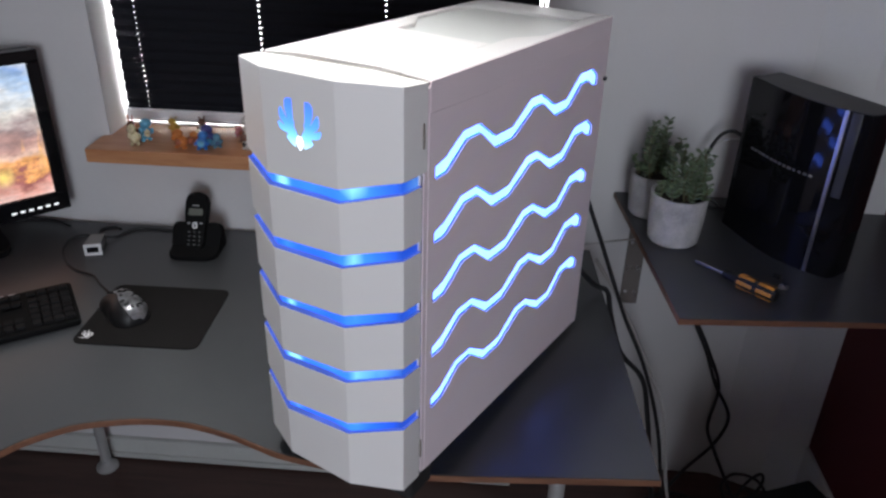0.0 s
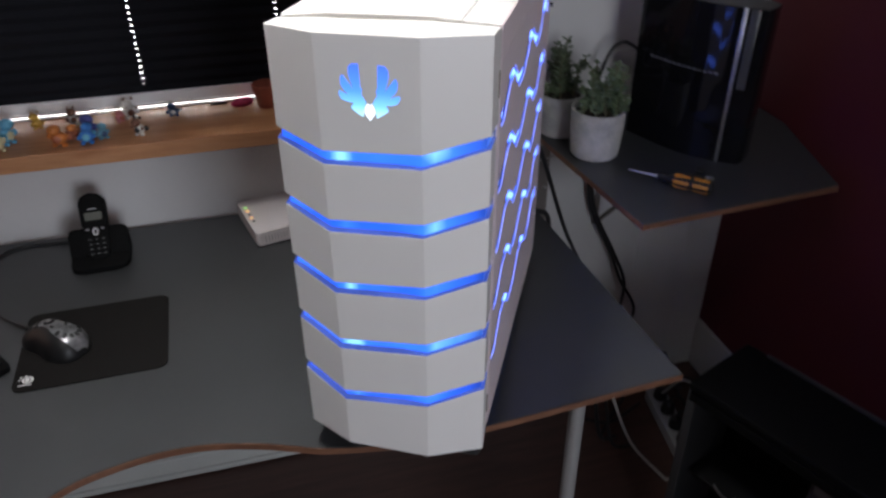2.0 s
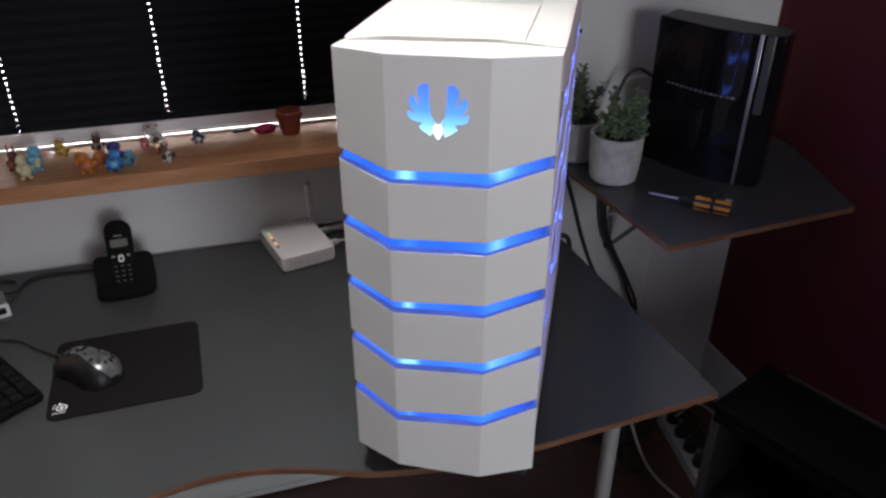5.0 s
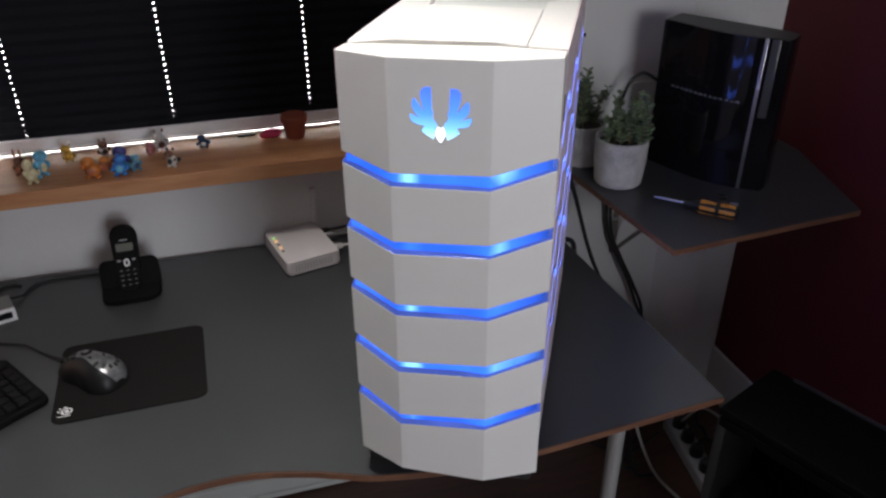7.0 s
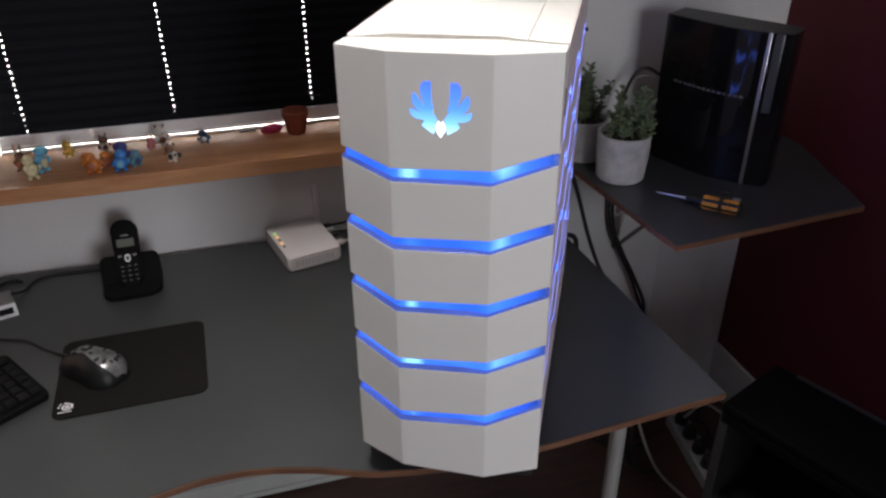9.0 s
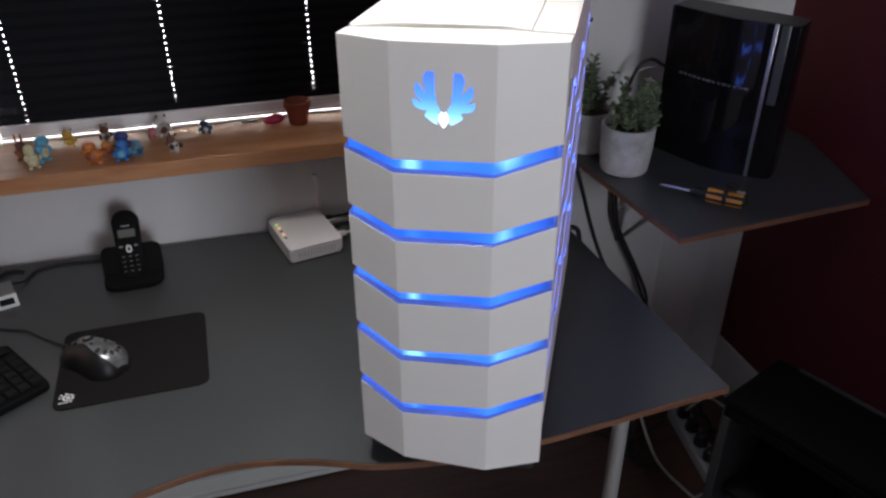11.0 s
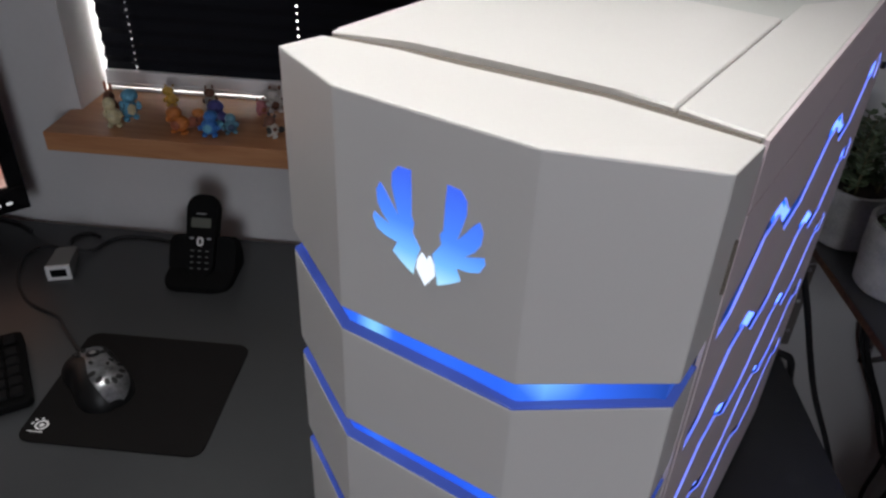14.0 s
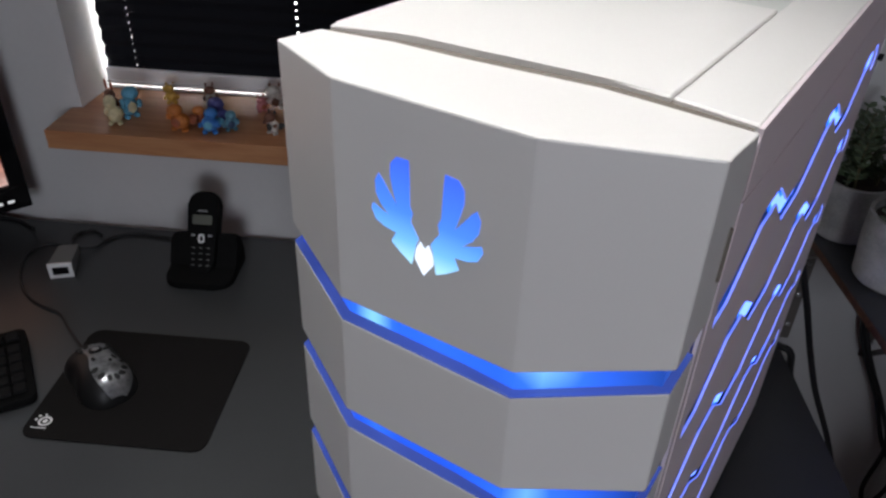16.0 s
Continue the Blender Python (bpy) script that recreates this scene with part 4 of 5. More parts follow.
def cordless_phone():
    t = thing("cordless_phone", pose(-0.369, 1.445, 0.74, 0, 0, 2.0), "black cordless telephone receiver standing in its charging base", "telephone")
    bm = B()
    prism(bm, rounded(0.106, 0.110, 0.024, 6, 0, 0.005), 0.0006, [0.012 + max(0, p[1]) * 0.25 for p in rounded(0.106, 0.110, 0.024, 6, 0, 0.005)], 0.003, 2)
    part("base", bm, M["key_base"], t, "", True)
    lean = Matrix.Translation((0, -0.016, 0.008)) @ pose(0, 0, 0, -31)
    bm = B()
    prism(bm, rounded(0.106, 0.062, 0.012, 5, 0, 0.033), -0.030, -0.002, 0.004, 3, m=lean @ pose(0, 0, 0, 90))
    part("cradle", bm, M["key_base"], t, "", True)
    hs = new("receiver")
    hs.parent = t
    hs.matrix_basis = lean @ pose(0, 0, 0, 90)
    hs["label"] = "black receiver with grey display and keypad"
    out = [(x * (0.90 if y < 0.07 else 1.0), y) for x, y in rounded(0.048, 0.130, 0.021, 7, 0, 0.064)]
    bm = B()
    prism(bm, out, -0.014, 0.0105, 0.0045, 3)
    part("shell", bm, M["key_base"], hs, "", True)
    bm = B()
    prism(bm, rounded(0.031, 0.0150, 0.002, 3, 0, 0.0845), 0.0095, 0.0112)
    part("display", bm, M["lcd"], hs, "grey display")
    bm = B()
    rbox(bm, (0, 0.0985, 0.0108), (0.015, 0.0022, 0.0008))
    part("maker_mark", bm, M["dim_print"], hs)
    bm = B()
    o, i = rounded(0.0100, 0.0145, 0.0046, 5, 0, 0.0550), rounded(0.0050, 0.0085, 0.0024, 5, 0, 0.0550)
    n = len(o)
    vo, vi = [bm.verts.new((*p, 0.0122)) for p in o], [bm.verts.new((*p, 0.0122)) for p in i]
    for k in range(n):
        bm.faces.new((vo[k], vo[(k + 1) % n], vi[(k + 1) % n], vi[k]))
    ex = bmesh.ops.extrude_face_region(bm, geom=list(bm.faces))
    for g in ex["geom"]:
        if isinstance(g, bmesh.types.BMVert):
            g.co.z -= 0.0022
    part("navigation_ring", bm, M["white_print"], hs, "white oval ring button")
    for s in (-1, 1):
        bm = B()
        prism(bm, rounded(0.0070, 0.0036, 0.0015, 3, s * 0.0135, 0.0600), 0.0100, 0.0114)
        part("soft_key", bm, M["dim_print"], hs)
    first = None
    for r in range(4):
        for c in (-1, 0, 1):
            p = (c * 0.0118, 0.0405 - 0.0092 * r, 0.0100)
            if first is None:
                bm = B()
                prism(bm, rounded(0.0092, 0.0056, 0.0022, 3), 0, 0.0016, 0.0004, 1)
                first = part("key", bm, M["key"], hs)
                first.location = p
            else:
                k = new("key", first.data)
                k.parent, k.location = hs, p
            bm = B()
            rbox(bm, (p[0], p[1], 0.0118), (0.0046, 0.0014, 0.0004))
            part("key_mark", bm, M["mark_print"], hs)


cordless_phone()


def network_box():
    t = thing("network_router", pose(-0.036, 1.484, 0.74, 0, 0, 12.5), "flat pale router with lit status lamps and plugged cables", "router")
    bm = B()
    prism(bm, rounded(0.112, 0.146, 0.007, 5), 0.005, 0.033, 0.004, 3)
    part("housing", bm, M["router"], t, "", True)
    bm = B()
    prism(bm, rounded(0.106, 0.140, 0.006, 4), 0.0006, 0.0056)
    part("underside", bm, M["grey_plastic"], t)
    for k in range(13):
        bm = B()
        rbox(bm, (-0.038 + 0.0062 * k, -0.0731, 0.018), (0.0018, 0.0012, 0.015), 0.0004, 1)
        part("vent_slot", bm, M["grey_plastic"], t)
    for k, c in enumerate(("led_green", "led_amber", "slot", "led_amber", "slot")):
        bm = B()
        prism(bm, rounded(0.0050, 0.0066, 0.0014, 3, -0.0455, 0.040 - 0.0150 * k), 0.0328, 0.0338)
        part("status_lamp", bm, M[c], t)
    bm = B()
    tube(bm, [(0.052, 0.062, 0.02), (0.056, 0.066, 0.04), (0.056, 0.067, 0.115)], 0.0062, 8, 3)
    part("antenna", bm, M["router"], t, "thin pale antenna", True)
    for k, (c, y) in enumerate((("cable", 0.048), ("grey_plastic", 0.028), ("cable", 0.006), ("router", -0.030))):
        bm = B()
        rbox(bm, (0.066, y, 0.018), (0.026, 0.011, 0.009), 0.0015, 1)
        pl = part("plug", bm, M[c], t)
        bm = B()
        tube(bm, [(0.078, y, 0.018), (0.11, y + 0.004, 0.014), (0.16, y + 0.02, 0.006), (0.24, y + 0.028, 0.006)], 0.0026, 7)
        part("lead", bm, M[c], pl, "", True)


network_box()


def usb_hub():
    t = thing("usb_hub", pose(-0.584, 1.399, 0.74, 0, 0, 17.0), "small white and grey desktop box with a front port", "usb hub")
    bm = B()
    prism(bm, [(-0.0175, 0), (0.0175, 0), (0.0155, 0.066), (-0.0155, 0.066)], 0.0006, [0.0265, 0.0265, 0.018, 0.018], 0.002, 2)
    part("housing", bm, M["hub_grey"], t)
    bm = B()
    for c, s in (((0, -0.0012, 0.0235), (0.036, 0.004, 0.006)), ((0, -0.0012, 0.0035), (0.036, 0.004, 0.006)), ((-0.015, -0.0012, 0.0135), (0.006, 0.004, 0.0145)), ((0.015, -0.0012, 0.0135), (0.006, 0.004, 0.0145))):
        rbox(bm, c, s)
    part("front_frame", bm, M["white_print"], t, "white front frame")
    bm = B()
    rbox(bm, (0, -0.0003, 0.0135), (0.024, 0.003, 0.014))
    part("port", bm, M["gloss_black"], t)


usb_hub()


def cable(label, pts, r=0.0024, mat="cable", group=""):
    bm = B()
    tube(bm, pts, r, 8)
    return tagged(obj("cable", bm, M[mat], smooth=True), label, "cable", group)


D = 0.7432
cable("thin black mouse cable lying in a loop on the desk", [(-0.4828, 1.2514, D + 0.0025), (-0.511, 1.279, D), (-0.539, 1.308, D), (-0.571, 1.321, D), (-0.600, 1.336, D), (-0.632, 1.366, D), (-0.658, 1.407, D), (-0.669, 1.444, D), (-0.664, 1.468, D), (-0.648, 1.480, D), (-0.627, 1.478, D), (-0.610, 1.470, D)], 0.0022)
cable("black cable lying along the wall on the desk", [(-0.590, 1.462, 0.752), (-0.570, 1.478, D + 0.002), (-0.563, 1.502, D), (-0.548, 1.522, D), (-0.515, 1.531, D), (-0.46, 1.526, D), (-0.41, 1.520, D)], 0.0026)
cable("black cable curling behind the white hub", [(-0.600, 1.465, 0.752), (-0.614, 1.488, D), (-0.621, 1.508, D), (-0.611, 1.525, D), (-0.592, 1.528, D), (-0.578, 1.519, D)], 0.0026)
cable("black monitor cable on the desk by the wall", [(-0.98, 1.49, D), (-0.90, 1.50, D), (-0.80, 1.545, D), (-0.74, 1.542, D), (-0.70, 1.520, D)], 0.003)


# ---- on the window sill ----
def figurine(x, y, h, cols, turn=0.0, ears=0, tail=False, squat=1.0):
    """A small plain toy figure, one mesh: body, head, limbs."""
    bm = B()
    rng = random.Random(int(-x * 1000))
    j = lambda a: rng.uniform(1 - a, 1 + a)
    r = h * 0.22 * squat
    blob(bm, (0, 0, h * 0.34), (r * 1.05, r * 0.95, h * 0.28), mat=0)
    blob(bm, (r * (j(0.4) - 1), -h * 0.05 * j(0.6), h * 0.72), (r * 0.95 * j(0.12), r * 0.92 * j(0.1), h * 0.21 * j(0.12)), mat=1)
    blob(bm, (r * (j(0.4) - 1), -r * 1.0, h * 0.68), (r * 0.5 * j(0.2), r * 0.45 * j(0.3), h * 0.09), mat=1, sub=1)
    for s in (-1, 1):
        blob(bm, (s * r * 0.62, -h * 0.07, h * 0.07), (r * 0.42, r * 0.62, h * 0.085), mat=0, sub=1)
        blob(bm, (s * r * 1.08 * j(0.12), -h * 0.10 * j(0.6), h * 0.42 * j(0.25)), (r * 0.34 * j(0.2), r * 0.5 * j(0.3), h * 0.12 * j(0.3)), mat=1, sub=1)
        if ears:
            blob(bm, (s * r * 0.62, 0, h * (0.92 + 0.05 * ears)), (r * 0.24, r * 0.2, h * 0.10 * ears), mat=2, sub=1)
    blob(bm, (0, -r * 0.9, h * 0.36), (r * 0.62, r * 0.25, h * 0.18), mat=2, sub=1)
    if tail:
        blob(bm, (r * 0.9, r * 0.9, h * 0.30), (r * 0.55 * j(0.3), r * 0.7 * j(0.3), h * 0.20 * j(0.3)), mat=2, sub=1)
    m = pose(x, y, 0.9552, 0, 0, turn)
    ob = obj("toy_figurine", bm, [TOYS[c] for c in cols], smooth=True)
    low = min((m @ v.co).z for v in ob.data.vertices)
    m.translation.z += 0.9554 - low
    ob.matrix_basis = m
    words = {"cream": "cream-coloured", "brown": "dark brown", "yellow": "yellow", "orange": "orange", "rust": "rust-red", "blue": "bright blue", "teal": "grey-teal",
             "white": "white and brown", "sky": "light blue", "pink": "pale pink", "navy": "dark navy", "indigo": "indigo and brown"}
    return tagged(ob, "tiny " + words[cols[0]] + " plastic toy figure on the window sill", "figurine", "toys on the window sill")


figurine(-0.503, 1.512, 0.051, ("cream", "cream", "cream"), 15, 0, False, 0.95)
figurine(-0.492, 1.540, 0.056, ("sky", "sky", "cream"), 50, 0, True, 1.0)
figurine(-0.528, 1.556, 0.043, ("brown", "brown", "rust"), -20, 2.4, True)
figurine(-0.451, 1.603, 0.036, ("yellow", "yellow", "yellow"), 10, 0.7, False, 1.15)
figurine(-0.399, 1.509, 0.046, ("orange", "orange", "rust"), -10, 0, True, 1.4)
figurine(-0.378, 1.538, 0.032, ("rust", "orange", "rust"), 40, 0, True, 1.35)
figurine(-0.387, 1.606, 0.036, ("white", "brown", "brown"), 20, 1.2, True, 1.1)
figurine(-0.352, 1.506, 0.045, ("blue", "blue", "sky"), 5, 0, True, 1.25)
figurine(-0.349, 1.536, 0.049, ("indigo", "indigo", "brown"), -15, 0, False, 1.2)
figurine(-0.325, 1.521, 0.034, ("teal", "teal", "navy"), 25, 0, True, 1.3)
figurine(-0.259, 1.519, 0.037, ("white", "brown", "black"), -25, 1, True, 1.15)
figurine(-0.281, 1.610, 0.042, ("white", "white", "brown"), 15, 1, True, 1.3)
figurine(-0.301, 1.596, 0.027, ("pink", "pink", "rust"), 50, 1, True, 1.4)
figurine(-0.198, 1.600, 0.030, ("navy", "navy", "white"), -10, 0, True, 1.45)

bm = B()
blob(bm, (0, 0, 0.008), (0.022, 0.013, 0.0100))
blob(bm, (-0.012, 0.002, 0.006), (0.012, 0.010, 0.007))
blob(bm, (0.010, -0.003, 0.010), (0.010, 0.009, 0.008))
for v in bm.verts:
    v.co.z = max(0.0, v.co.z)
lump = obj("soft_toy", bm, TOYS["magenta"], smooth=True)
lump.matrix_basis = pose(-0.062, 1.620, 0.9554, 0, 0, 12)
tagged(lump, "small crimson lump of modelling clay on the sill", "toy")

bm = B()
lathe(bm, [(0.0180, 0), (0.0195, 0.005), (0.0238, 0.033), (0.0262, 0.034), (0.0272, 0.037), (0.0275, 0.0465), (0.0262, 0.0485), (0.0242, 0.0485), (0.0234, 0.040), (0.0190, 0.012), (0.002, 0.012)], 36)
tp = obj("flower_pot", bm, M["terracotta"], smooth=True)
tp.matrix_basis = pose(-0.014, 1.606, 0.9554)
tagged(tp, "small empty terracotta flower pot on the window sill", "flower pot")

bm = B()
prism(bm, rounded(0.036, 0.006, 0.0028, 4), 0.0, 0.003, 0.0008, 1)
pen = obj("blind_clip", bm, M["dark_plastic"])
pen.matrix_basis = pose(-0.112, 1.6395, 0.9553, 0, 0, 3)
tagged(pen, "small dark clip lying at the back of the sill", "clip")


# ---- on the corner shelf ----
def leaf_clump(bm, p, size, rng):
    """A pair of thick oval leaves on one node of a stem."""
    a0 = rng.uniform(0, 6.28)
    for k in range(2):
        a = a0 + k * 3.14159 + rng.uniform(-0.3, 0.3)
        out = Vector((math.cos(a), math.sin(a), rng.uniform(0.15, 0.75))).normalized()
        s = size * rng.uniform(0.75, 1.2)
        q = out.to_track_quat("X", "Z").to_matrix().to_4x4()
        b = bmesh.new()
        ring = [(0, 0, 0), (0.30, 0.33, 0.03), (0.70, 0.40, 0.07), (1.0, 0.0, 0.12), (0.70, -0.40, 0.07), (0.30, -0.33, 0.03)]
        top = [b.verts.new((x * s, y * s, z * s + (0.10 * s if 0 < i < 6 and i != 3 else 0.02 * s))) for i, (x, y, z) in enumerate(ring)]
        low = [b.verts.new((x * s, y * s, z * s - 0.07 * s)) for x, y, z in ring]
        ct = b.verts.new((0.52 * s, 0, 0.13 * s))
        for i in range(6):
            b.faces.new((top[i], top[(i + 1) % 6], ct))
            b.faces.new((low[i], low[(i + 1) % 6], top[(i + 1) % 6], top[i]))
        b.faces.new(low[::-1])
        put(b, bm, Matrix.Translation(p) @ q)


def potted_plant(x, y, r, h, stems, low, leaf, size, spread, seed, label):
    rng = random.Random(seed)
    t = thing("potted_plant", pose(x, y, 0.846, 0, 0, seed * 40), label, "plant", "plants on the shelf")
    bm = B()
    lathe(bm, [(r * 0.80, 0.0006), (r * 0.90, 0.006), (r * 0.985, h * 0.55), (r, h), (r * 0.90, h), (r * 0.885, h - 0.014), (0.002, h - 0.015)], 44)
    part("pot", bm, M["pot"], t, "pale round concrete pot", True)
    bm = B()
    lathe(bm, [(r * 0.87, h - 0.016), (r * 0.86, h - 0.010), (r * 0.45, h - 0.006), (0.002, h - 0.005)], 24)
    part("soil", bm, M["soil"], t)
    sb, lb = B(), B()
    for k in range(stems + low):
        short = k >= stems
        a, rr = rng.uniform(0, 6.28), math.sqrt(rng.uniform(0.02, 1)) * r * (0.85 if short else 0.60)
        p = Vector((rr * math.cos(a), rr * math.sin(a), h - 0.008))
        lean = Vector((math.cos(a), math.sin(a), 0)) * rng.uniform(0.1, 1.0) * spread[0] * (0.7 if short else 1.0)
        rise = rng.uniform(0.025, 0.052) if short else rng.uniform(spread[1], spread[2]) * (1.15 - rr / r * 0.5)
        top = p + lean + Vector((0, 0, rise))
        mid = (p + top) / 2 + Vector((rng.uniform(-0.01, 0.01), rng.uniform(-0.01, 0.01), 0.006))
        path = smooth_path([p, mid, top], 6)
        tube(sb, path, lambda f: 0.0022 * (1 - 0.5 * f), 5, 1)
        n = max(5, int((top - p).length / 0.0098))
        for i in range(n):
            f = 0.20 + 0.80 * i / (n - 1)
            q = path[min(len(path) - 1, int(f * (len(path) - 1)))]
            leaf_clump(lb, q + Vector((rng.uniform(-1, 1), rng.uniform(-1, 1), rng.uniform(-1, 1))) * 0.002, size * (1.0 if i < n - 2 else 0.72), rng)
    st = part("stem", sb, M["stem"], t, "", True)
    st["kind"] = "stuff"
    lv = part("leaves", lb, M[leaf], t)
    lv["kind"] = "stuff"
    return t


potted_plant(0.646, 1.420, 0.0560, 0.104, 8, 22, "leaf_pale", 0.0165, (0.024, 0.082, 0.122), 3, "bushy pale-green succulent in a round concrete pot")
potted_plant(0.618, 1.545, 0.0500, 0.095, 9, 8, "leaf_dark", 0.0165, (0.030, 0.065, 0.128), 5, "tall dark-green succulent in a round concrete pot")


def game_console():
    # long curved side towards the room; local x along that side, y into its thickness
    ang = math.degrees(math.atan2(1.275 - 1.505, 0.917 - 0.772))
    t = thing("game_console", pose(0.768, 1.512, 0.846, 0, 0, ang), "glossy black upright game console with a silver stripe", "game console")
    L, TH, Hh = 0.263, 0.076, 0.319
    face = []
    for i in range(15):
        f = i / 14
        face.append((L * f, -0.0265 * math.sin(3.14159 * f ** 1.25)))
    shell = face + [(L + 0.003, 0.018), (L - 0.002, TH - 0.016), (L - 0.03, TH - 0.006), (0.0, TH)]
    bm = B()
    prism(bm, shell, 0.0006, Hh - 0.0012, 0.0012, 2)
    part("curved_shell", bm, M["gloss_black"], t, "glossy black curved shell", True)
    bm = B()
    prism(bm, [(0.002 + x * 0.985, 0.0015 + y * 0.97) for x, y in shell], Hh - 0.0012, Hh, 0.0004, 1)
    part("end_cap", bm, M["console_top"], t, "dusty matt black end", True)

    def on_face(f):
        return L * f, -0.0265 * math.sin(3.14159 * f ** 1.25)

    def rib(name, f0, f1, z0, z1, proud, mat, label):
        pts = [on_face(f0 + (f1 - f0) * k / 4) for k in range(5)]
        bm = B()
        prism(bm, [(x + 0.15 * proud, y - proud) for x, y in pts] + [(x, y + 0.003) for x, y in pts[::-1]], z0, z1, 0.0003, 1)
        part(name, bm, mat, t, label, True)
    rib("silver_stripe", 0.836, 0.861, 0.001, Hh - 0.001, 0.0014, M["steel"], "bright silver stripe")
    rib("slot_cover", 0.884, 0.943, 0.160, Hh - 0.002, 0.0009, M["slot"], "dim grey panel beside the stripe")
    # maker's lettering: a row of plain marks across the curved side
    for k in range(13):
        f = 0.167 + 0.521 * k / 12
        px, py = on_face(f)
        bm = B()
        rbox(bm, (px, py - 0.0006, 0.186), (0.0062 if k % 3 else 0.0088, 0.0010, 0.0042), 0.0003, 1)
        part("mark", bm, M["console_print"], t)
    bm = B()
    px, py = on_face(0.730)
    rbox(bm, (px, py - 0.0006, 0.186), (0.0085, 0.0010, 0.0046), 0.0003, 1)
    part("mark", bm, M["dim_print"], t)
    return t


game_console()


def screwdriver():
    a, b = Vector((0.667, 1.305)), Vector((0.776, 1.197))
    d = (b - a).normalized()
    t = thing("screwdriver", pose(a.x, a.y, 0.846, 0, 0, math.degrees(math.atan2(d.y, d.x))), "steel screwdriver with a black and orange handle", "screwdriver")
    zc = 0.0148
    ax = Matrix.Translation((0, 0, zc)) @ pose(0, 0, 0, 0, 90)
    bm = B()
    lathe(bm, [(0.0012, 0.0), (0.0022, 0.003), (0.0022, 0.006), (0.0027, 0.008), (0.0027, 0.066)], 12, ax)
    part("shaft", bm, M["steel"], t, "steel shaft", True)
    bm = B()
    lathe(bm, [(0.005, 0.060), (0.0085, 0.063), (0.0100, 0.072), (0.0085, 0.080), (0.0105, 0.088), (0.0132, 0.100), (0.0142, 0.118), (0.0136, 0.140), (0.0142, 0.156), (0.0118, 0.166), (0.005, 0.1695)], 22, ax)
    part("handle", bm, M["dark_plastic"], t, "black handle core", True)
    for k in range(6):
        for x0, x1 in ((0.093, 0.124), (0.131, 0.161)):
            bm = B()
            m = ax @ pose(0, 0, 0, 0, 0, 60 * k + 18) @ Matrix.Translation((0.0118, 0, (x0 + x1) / 2))
            rbox(bm, (0, 0, 0), (0.0056, 0.0074, x1 - x0), 0.002, 2, m)
            part("grip", bm, M["orange_grip"], t, "orange grip inset")


screwdriver()

bm = B()
lathe(bm, [(0.0045, 0), (0.0050, 0.003), (0.0050, 0.014), (0.0030, 0.016)], 14, pose(0, 0, 0.0052, 0, 90, 0))
bit = obj("screwdriver_bit", bm, M["dark_plastic"], smooth=True)
bit.matrix_basis = pose(0.808, 1.283, 0.846, 0, 0, -30)
tagged(bit, "small black bit holder lying on the shelf", "tool bit")
bm = B()
lathe(bm, [(0.0052, 0), (0.0052, 0.006), (0.0040, 0.008)], 6)
rbox(bm, (0.007, -0.004, 0.003), (0.010, 0.007, 0.006), 0.001, 1)
nut = obj("metal_bolt", bm, M["steel"])
nut.matrix_basis = pose(0.812, 1.244, 0.8462, 0, 0, 20)
tagged(nut, "small shiny metal bolt lying on the shelf", "bolt")

S = 0.850
cable("black cable arching from the console down to the shelf", [(0.800, 1.560, 1.016), (0.772, 1.575, 1.030), (0.745, 1.580, 1.012), (0.726, 1.585, 0.955), (0.714, 1.590, 0.890), (0.716, 1.590, 0.856), (0.745, 1.585, S), (0.79, 1.58, S)], 0.0040)
cable("thin cable behind the console", [(0.800, 1.570, 1.01), (0.765, 1.590, 1.005), (0.735, 1.600, 0.975), (0.720, 1.600, 0.92), (0.722, 1.600, S), (0.75, 1.605, S)], 0.0018, "pale_cable")
cable("black console cable looping on the shelf", [(0.712, 1.600, 0.872), (0.725, 1.595, 0.885), (0.760, 1.575, 0.868), (0.79, 1.560, S + 0.002)], 0.0042)


# ---- below and beside the desk ----
G = "cables hanging beside the desk"
cable("black cable hanging from the case over the desk edge", [(0.446, 1.290, 0.99), (0.488, 1.300, 0.885), (0.527, 1.320, 0.785), (0.557, 1.325, 0.710), (0.600, 1.325, 0.620), (0.635, 1.325, 0.530), (0.675, 1.33, 0.39), (0.71, 1.33, 0.20), (0.75, 1.33, 0.03), (0.82, 1.33, 0.006)], 0.0042, "cable", G)
cable("black cable dropping behind the shelf to the floor", [(0.742, 1.625, 0.835), (0.752, 1.622, 0.70), (0.764, 1.618, 0.60), (0.792, 1.610, 0.530), (0.838, 1.606, 0.440), (0.879, 1.602, 0.338), (0.873, 1.600, 0.215), (0.900, 1.596, 0.142), (0.945, 1.575, 0.05), (0.97, 1.53, 0.006)], 0.0046, "cable", G)
cable("second black cable crossing the first below the shelf", [(0.735, 1.632, 0.835), (0.746, 1.630, 0.70), (0.758, 1.627, 0.60), (0.786, 1.620, 0.530), (0.832, 1.616, 0.440), (0.872, 1.612, 0.342), (0.922, 1.604, 0.245), (0.902, 1.606, 0.148), (0.838, 1.590, 0.07), (0.78, 1.56, 0.007), (0.72, 1.52, 0.006)], 0.0046, "cable", G)
cable("pale cable bowing down beside the desk", [(0.520, 1.555, 0.716), (0.575, 1.550, 0.630), (0.618, 1.522, 0.560), (0.663, 1.459, 0.480), (0.689, 1.395, 0.425), (0.698, 1.350, 0.345), (0.715, 1.320, 0.240), (0.760, 1.310, 0.110), (0.800, 1.290, 0.030), (0.840, 1.200, 0.005)], 0.0040, "pale_cable", G)
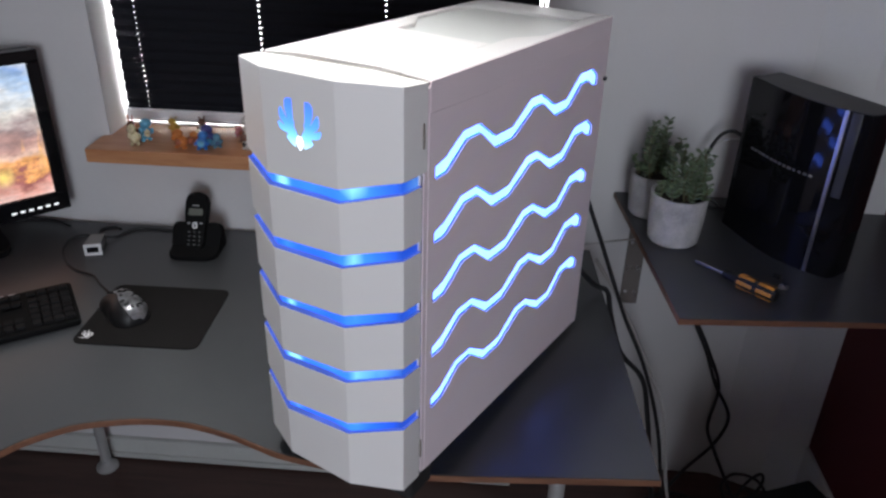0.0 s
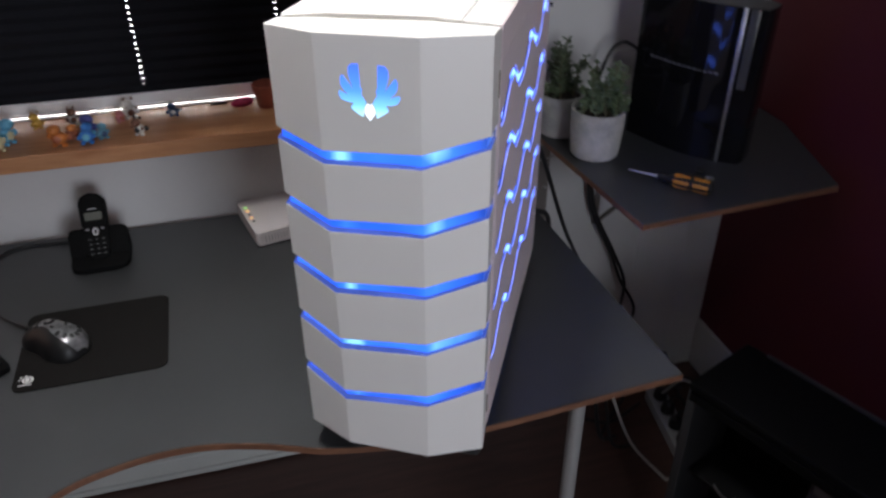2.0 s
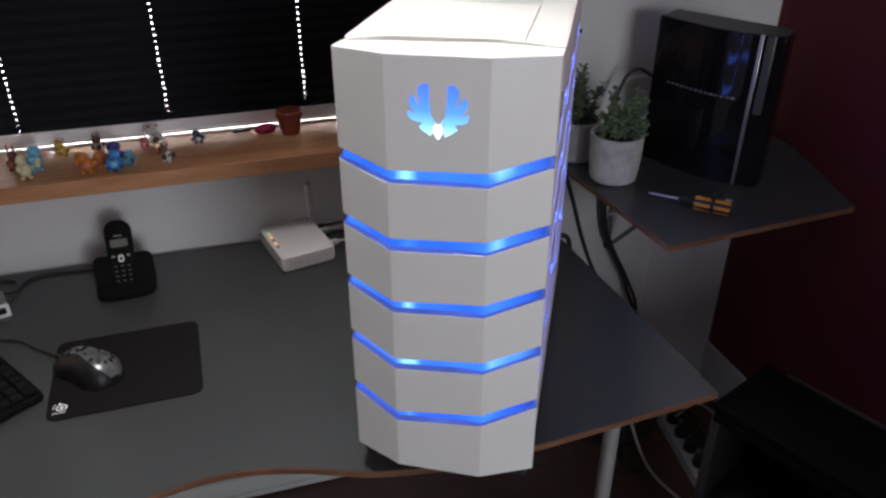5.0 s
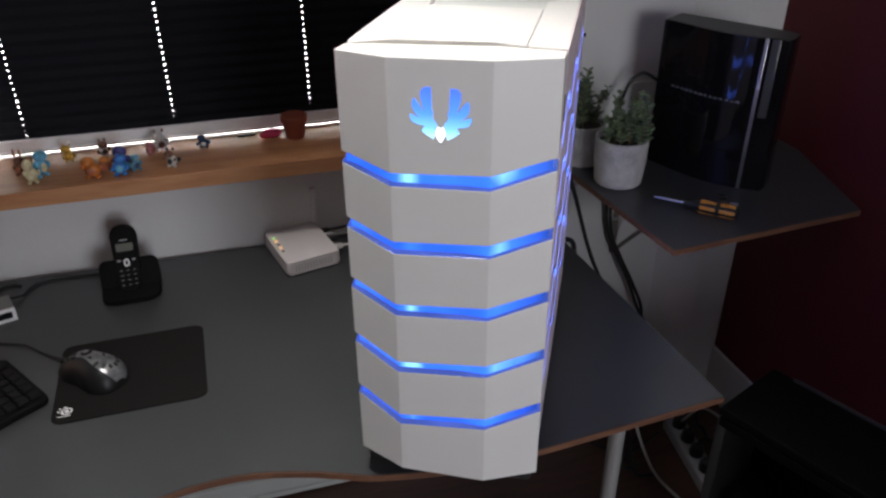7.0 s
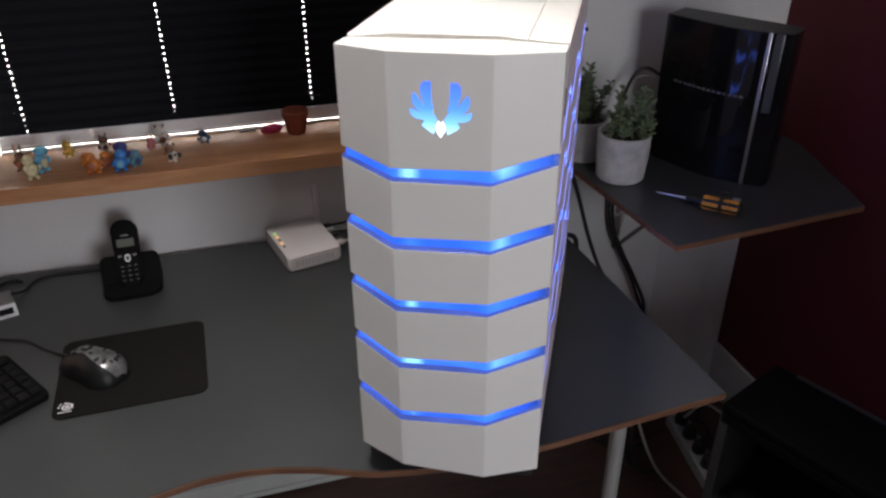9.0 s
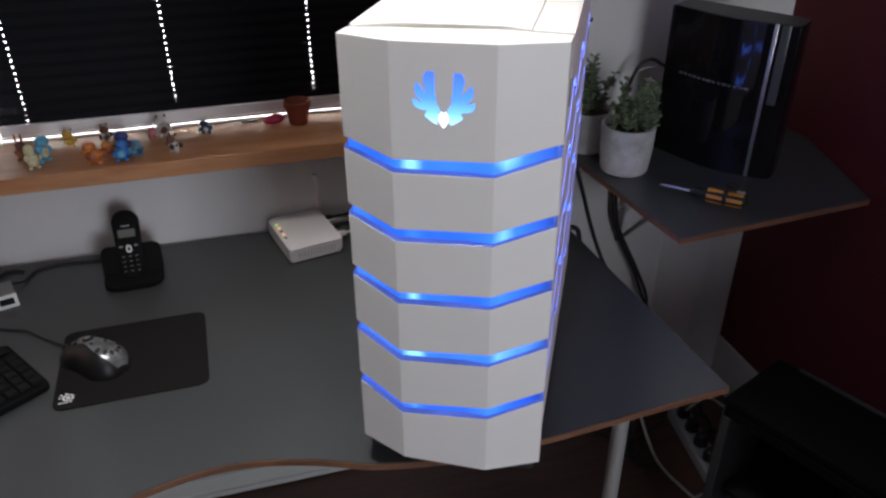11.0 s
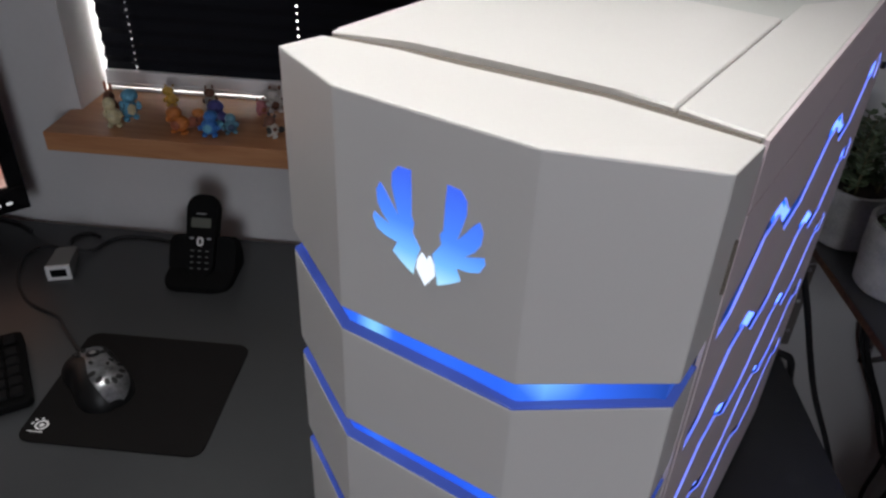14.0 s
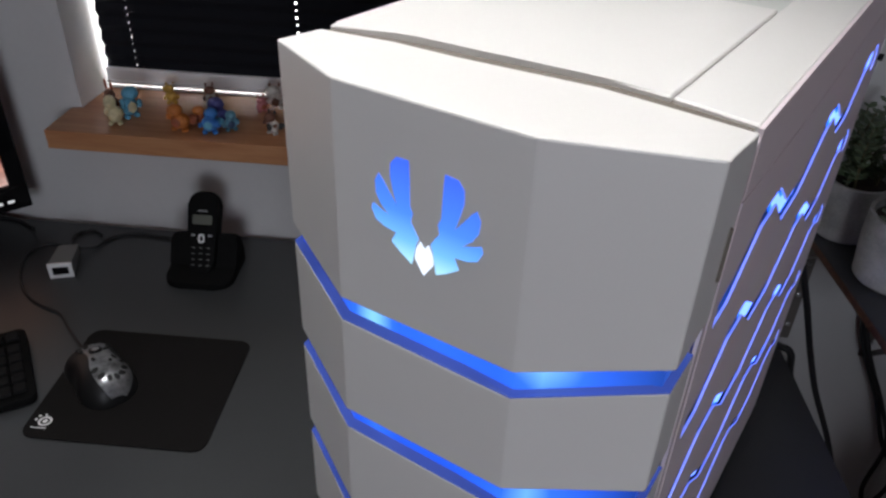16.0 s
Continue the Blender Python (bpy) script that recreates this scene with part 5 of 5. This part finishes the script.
cable("thick black cable lying over the desk edge", [(0.435, 1.305, 0.850), (0.462, 1.345, 0.800), (0.494, 1.360, 0.762), (0.521, 1.360, 0.748), (0.533, 1.360, 0.700), (0.565, 1.352, 0.605), (0.618, 1.345, 0.545), (0.645, 1.345, 0.440), (0.680, 1.345, 0.25), (0.72, 1.35, 0.05), (0.78, 1.37, 0.008)], 0.0055, "cable", G)
cable("thin pale cable fixed along the wall", [(0.470, WR - 0.004, 0.700), (0.540, WR - 0.004, 0.712), (0.600, WR - 0.006, 0.724), (0.70, WR - 0.004, 0.742)], 0.0022, "pale_cable")
cable("black cable lying on the floor under the desk", [(0.74, 1.38, 0.006), (0.80, 1.44, 0.006), (0.88, 1.52, 0.006), (0.80, 1.56, 0.006), (0.70, 1.50, 0.006), (0.78, 1.42, 0.012), (0.88, 1.43, 0.05)], 0.0042, "cable", G)
for label, shift, turn in (("loose black cable coiled on the floor by the wall", 0.0, 1.0), ("loose black cable tangled beside the power strip", 0.05, -1.0)):
    cable(label, [(0.99 + 0.075 * math.cos(turn * 0.95 * k + shift * 30) * (1 - 0.04 * k), 1.555 - shift + 0.040 * math.sin(turn * 1.1 * k), 0.010 + 0.055 * abs(math.sin(0.7 * k + shift * 9))) for k in range(11)], 0.0042, "cable", G)
cable("pale cable tangled on the floor by the power strip", [(0.84, 1.20, 0.005), (0.97, 1.22, 0.03), (1.04, 1.34, 0.08), (1.02, 1.44, 0.09), (0.945, 1.43, 0.070)], 0.0038, "pale_cable", G)


def power_strip():
    t = thing("power_strip", pose(0.938, 1.342, 0.001, 0, 0, 82.0), "pale grey power strip full of black plugs on the floor", "power strip")
    bm = B()
    prism(bm, rounded(0.300, 0.056, 0.012, 4), 0, 0.036, 0.004, 2)
    part("housing", bm, M["grey_plastic"], t, "", True)
    for k in range(5):
        x = -0.118 + 0.056 * k
        bm = B()
        lathe(bm, [(0.0205, 0.0355), (0.0205, 0.0375), (0.018, 0.0375)], 20, pose(x, 0, 0))
        part("socket", bm, M["grey_plastic"], t, "", True)
        bm = B()
        lathe(bm, [(0.0185, 0.037), (0.0190, 0.050), (0.0150, 0.066), (0.0080, 0.072)], 18, pose(x, 0, 0))
        tube(bm, [(x, 0, 0.070), (x + 0.004, -0.012, 0.085), (x + 0.01, -0.040, 0.070), (x + 0.012, -0.062, 0.030), (x + 0.016, -0.075, 0.003)], 0.0040, 7)
        part("plug", bm, M["cable"], t, "black plug with its cable", True)


power_strip()


def computer_tower():
    """An older black tower with its side panel off; local x across, y along its depth away from the wall, z up."""
    t = thing("computer_tower", pose(0.722, 1.048, 0.0, 0, 0, 22.0), "black computer tower with its side open on the floor", "computer tower")
    W, D, H = 0.200, 0.480, 0.502

    def slab(name, c, dims, mat, label="", bev=0.003):
        bm = B()
        rbox(bm, c, dims, bev, 2)
        return part(name, bm, M[mat], t, label)
    for u in (0.026, W - 0.026):
        for v in (0.05, D - 0.06):
            bm = B()
            lathe(bm, [(0.016, 0.0008), (0.018, 0.004), (0.018, 0.014)], 18, pose(u, -v, 0))
            part("foot", bm, M["matt_black"], t, "", True)
    slab("bottom_panel", (W / 2, -D / 2, 0.020), (W - 0.004, D - 0.004, 0.012), "leather")
    slab("top_panel", (W / 2, -D / 2, H - 0.010), (W, D, 0.020), "leather", "black top panel", 0.006)
    slab("far_side_panel", (W - 0.003, -D / 2, H / 2 + 0.003), (0.0055, D - 0.006, H - 0.046), "leather")
    slab("back_plate", (W / 2 - 0.003, -0.004, H / 2 + 0.003), (W - 0.012, 0.006, H - 0.046), "slot", "dull grey steel back plate", 0.001)
    slab("front_bezel", (W / 2, -D - 0.012, H / 2 + 0.004), (W, 0.024, H - 0.008), "leather", "black plastic front bezel", 0.006)
    # lighter grey rail: the sheen along the edge is put into its colour
    slab("top_edge_rail", (W - 0.006, -D / 2 - 0.02, H + 0.0005), (0.010, D - 0.060, 0.006), "slot", "paler rail standing in for the sheen on the top panel's edge", 0.002)
    for z in (0.040, H - 0.034):
        slab("side_rail", (0.004, -D / 2, z), (0.007, D - 0.012, 0.022), "leather", "", 0.002)
    slab("side_rail", (0.004, -0.014, H / 2 + 0.003), (0.007, 0.016, H - 0.098), "slot", "dull grey steel edge", 0.002)
    cage = slab("drive_cage", (0.098, -0.330, 0.385), (0.150, 0.120, 0.150), "slot", "dull grey steel drive cage", 0.002)
    for k in range(3):
        bm = B()
        rbox(bm, (0.0215, -0.330, 0.340 + 0.045 * k), (0.004, 0.104, 0.026), 0.002, 1)
        part("drive", bm, M["hub_grey"], cage, "grey drive")
    slab("circuit_board", (W - 0.012, -0.170, 0.270), (0.004, 0.250, 0.300), "dark_plastic", "", 0.001)
    card = slab("expansion_card", (0.120, -0.115, 0.215), (0.130, 0.190, 0.014), "dark_plastic", "", 0.002)
    bm = B()
    lathe(bm, [(0.004, -0.004), (0.011, 0.0), (0.011, 0.012), (0.004, 0.014)], 18, pose(0.046, -0.140, 0.223))
    part("capacitor", bm, M["steel"], card, "shiny metal can", True)
    bm = B()
    tube(bm, [(0.052, -0.080, 0.232), (0.046, -0.105, 0.226), (0.044, -0.150, 0.230)], 0.0022, 7)
    part("bracket", bm, M["steel"], card, "thin shiny metal edge", True)


computer_tower()
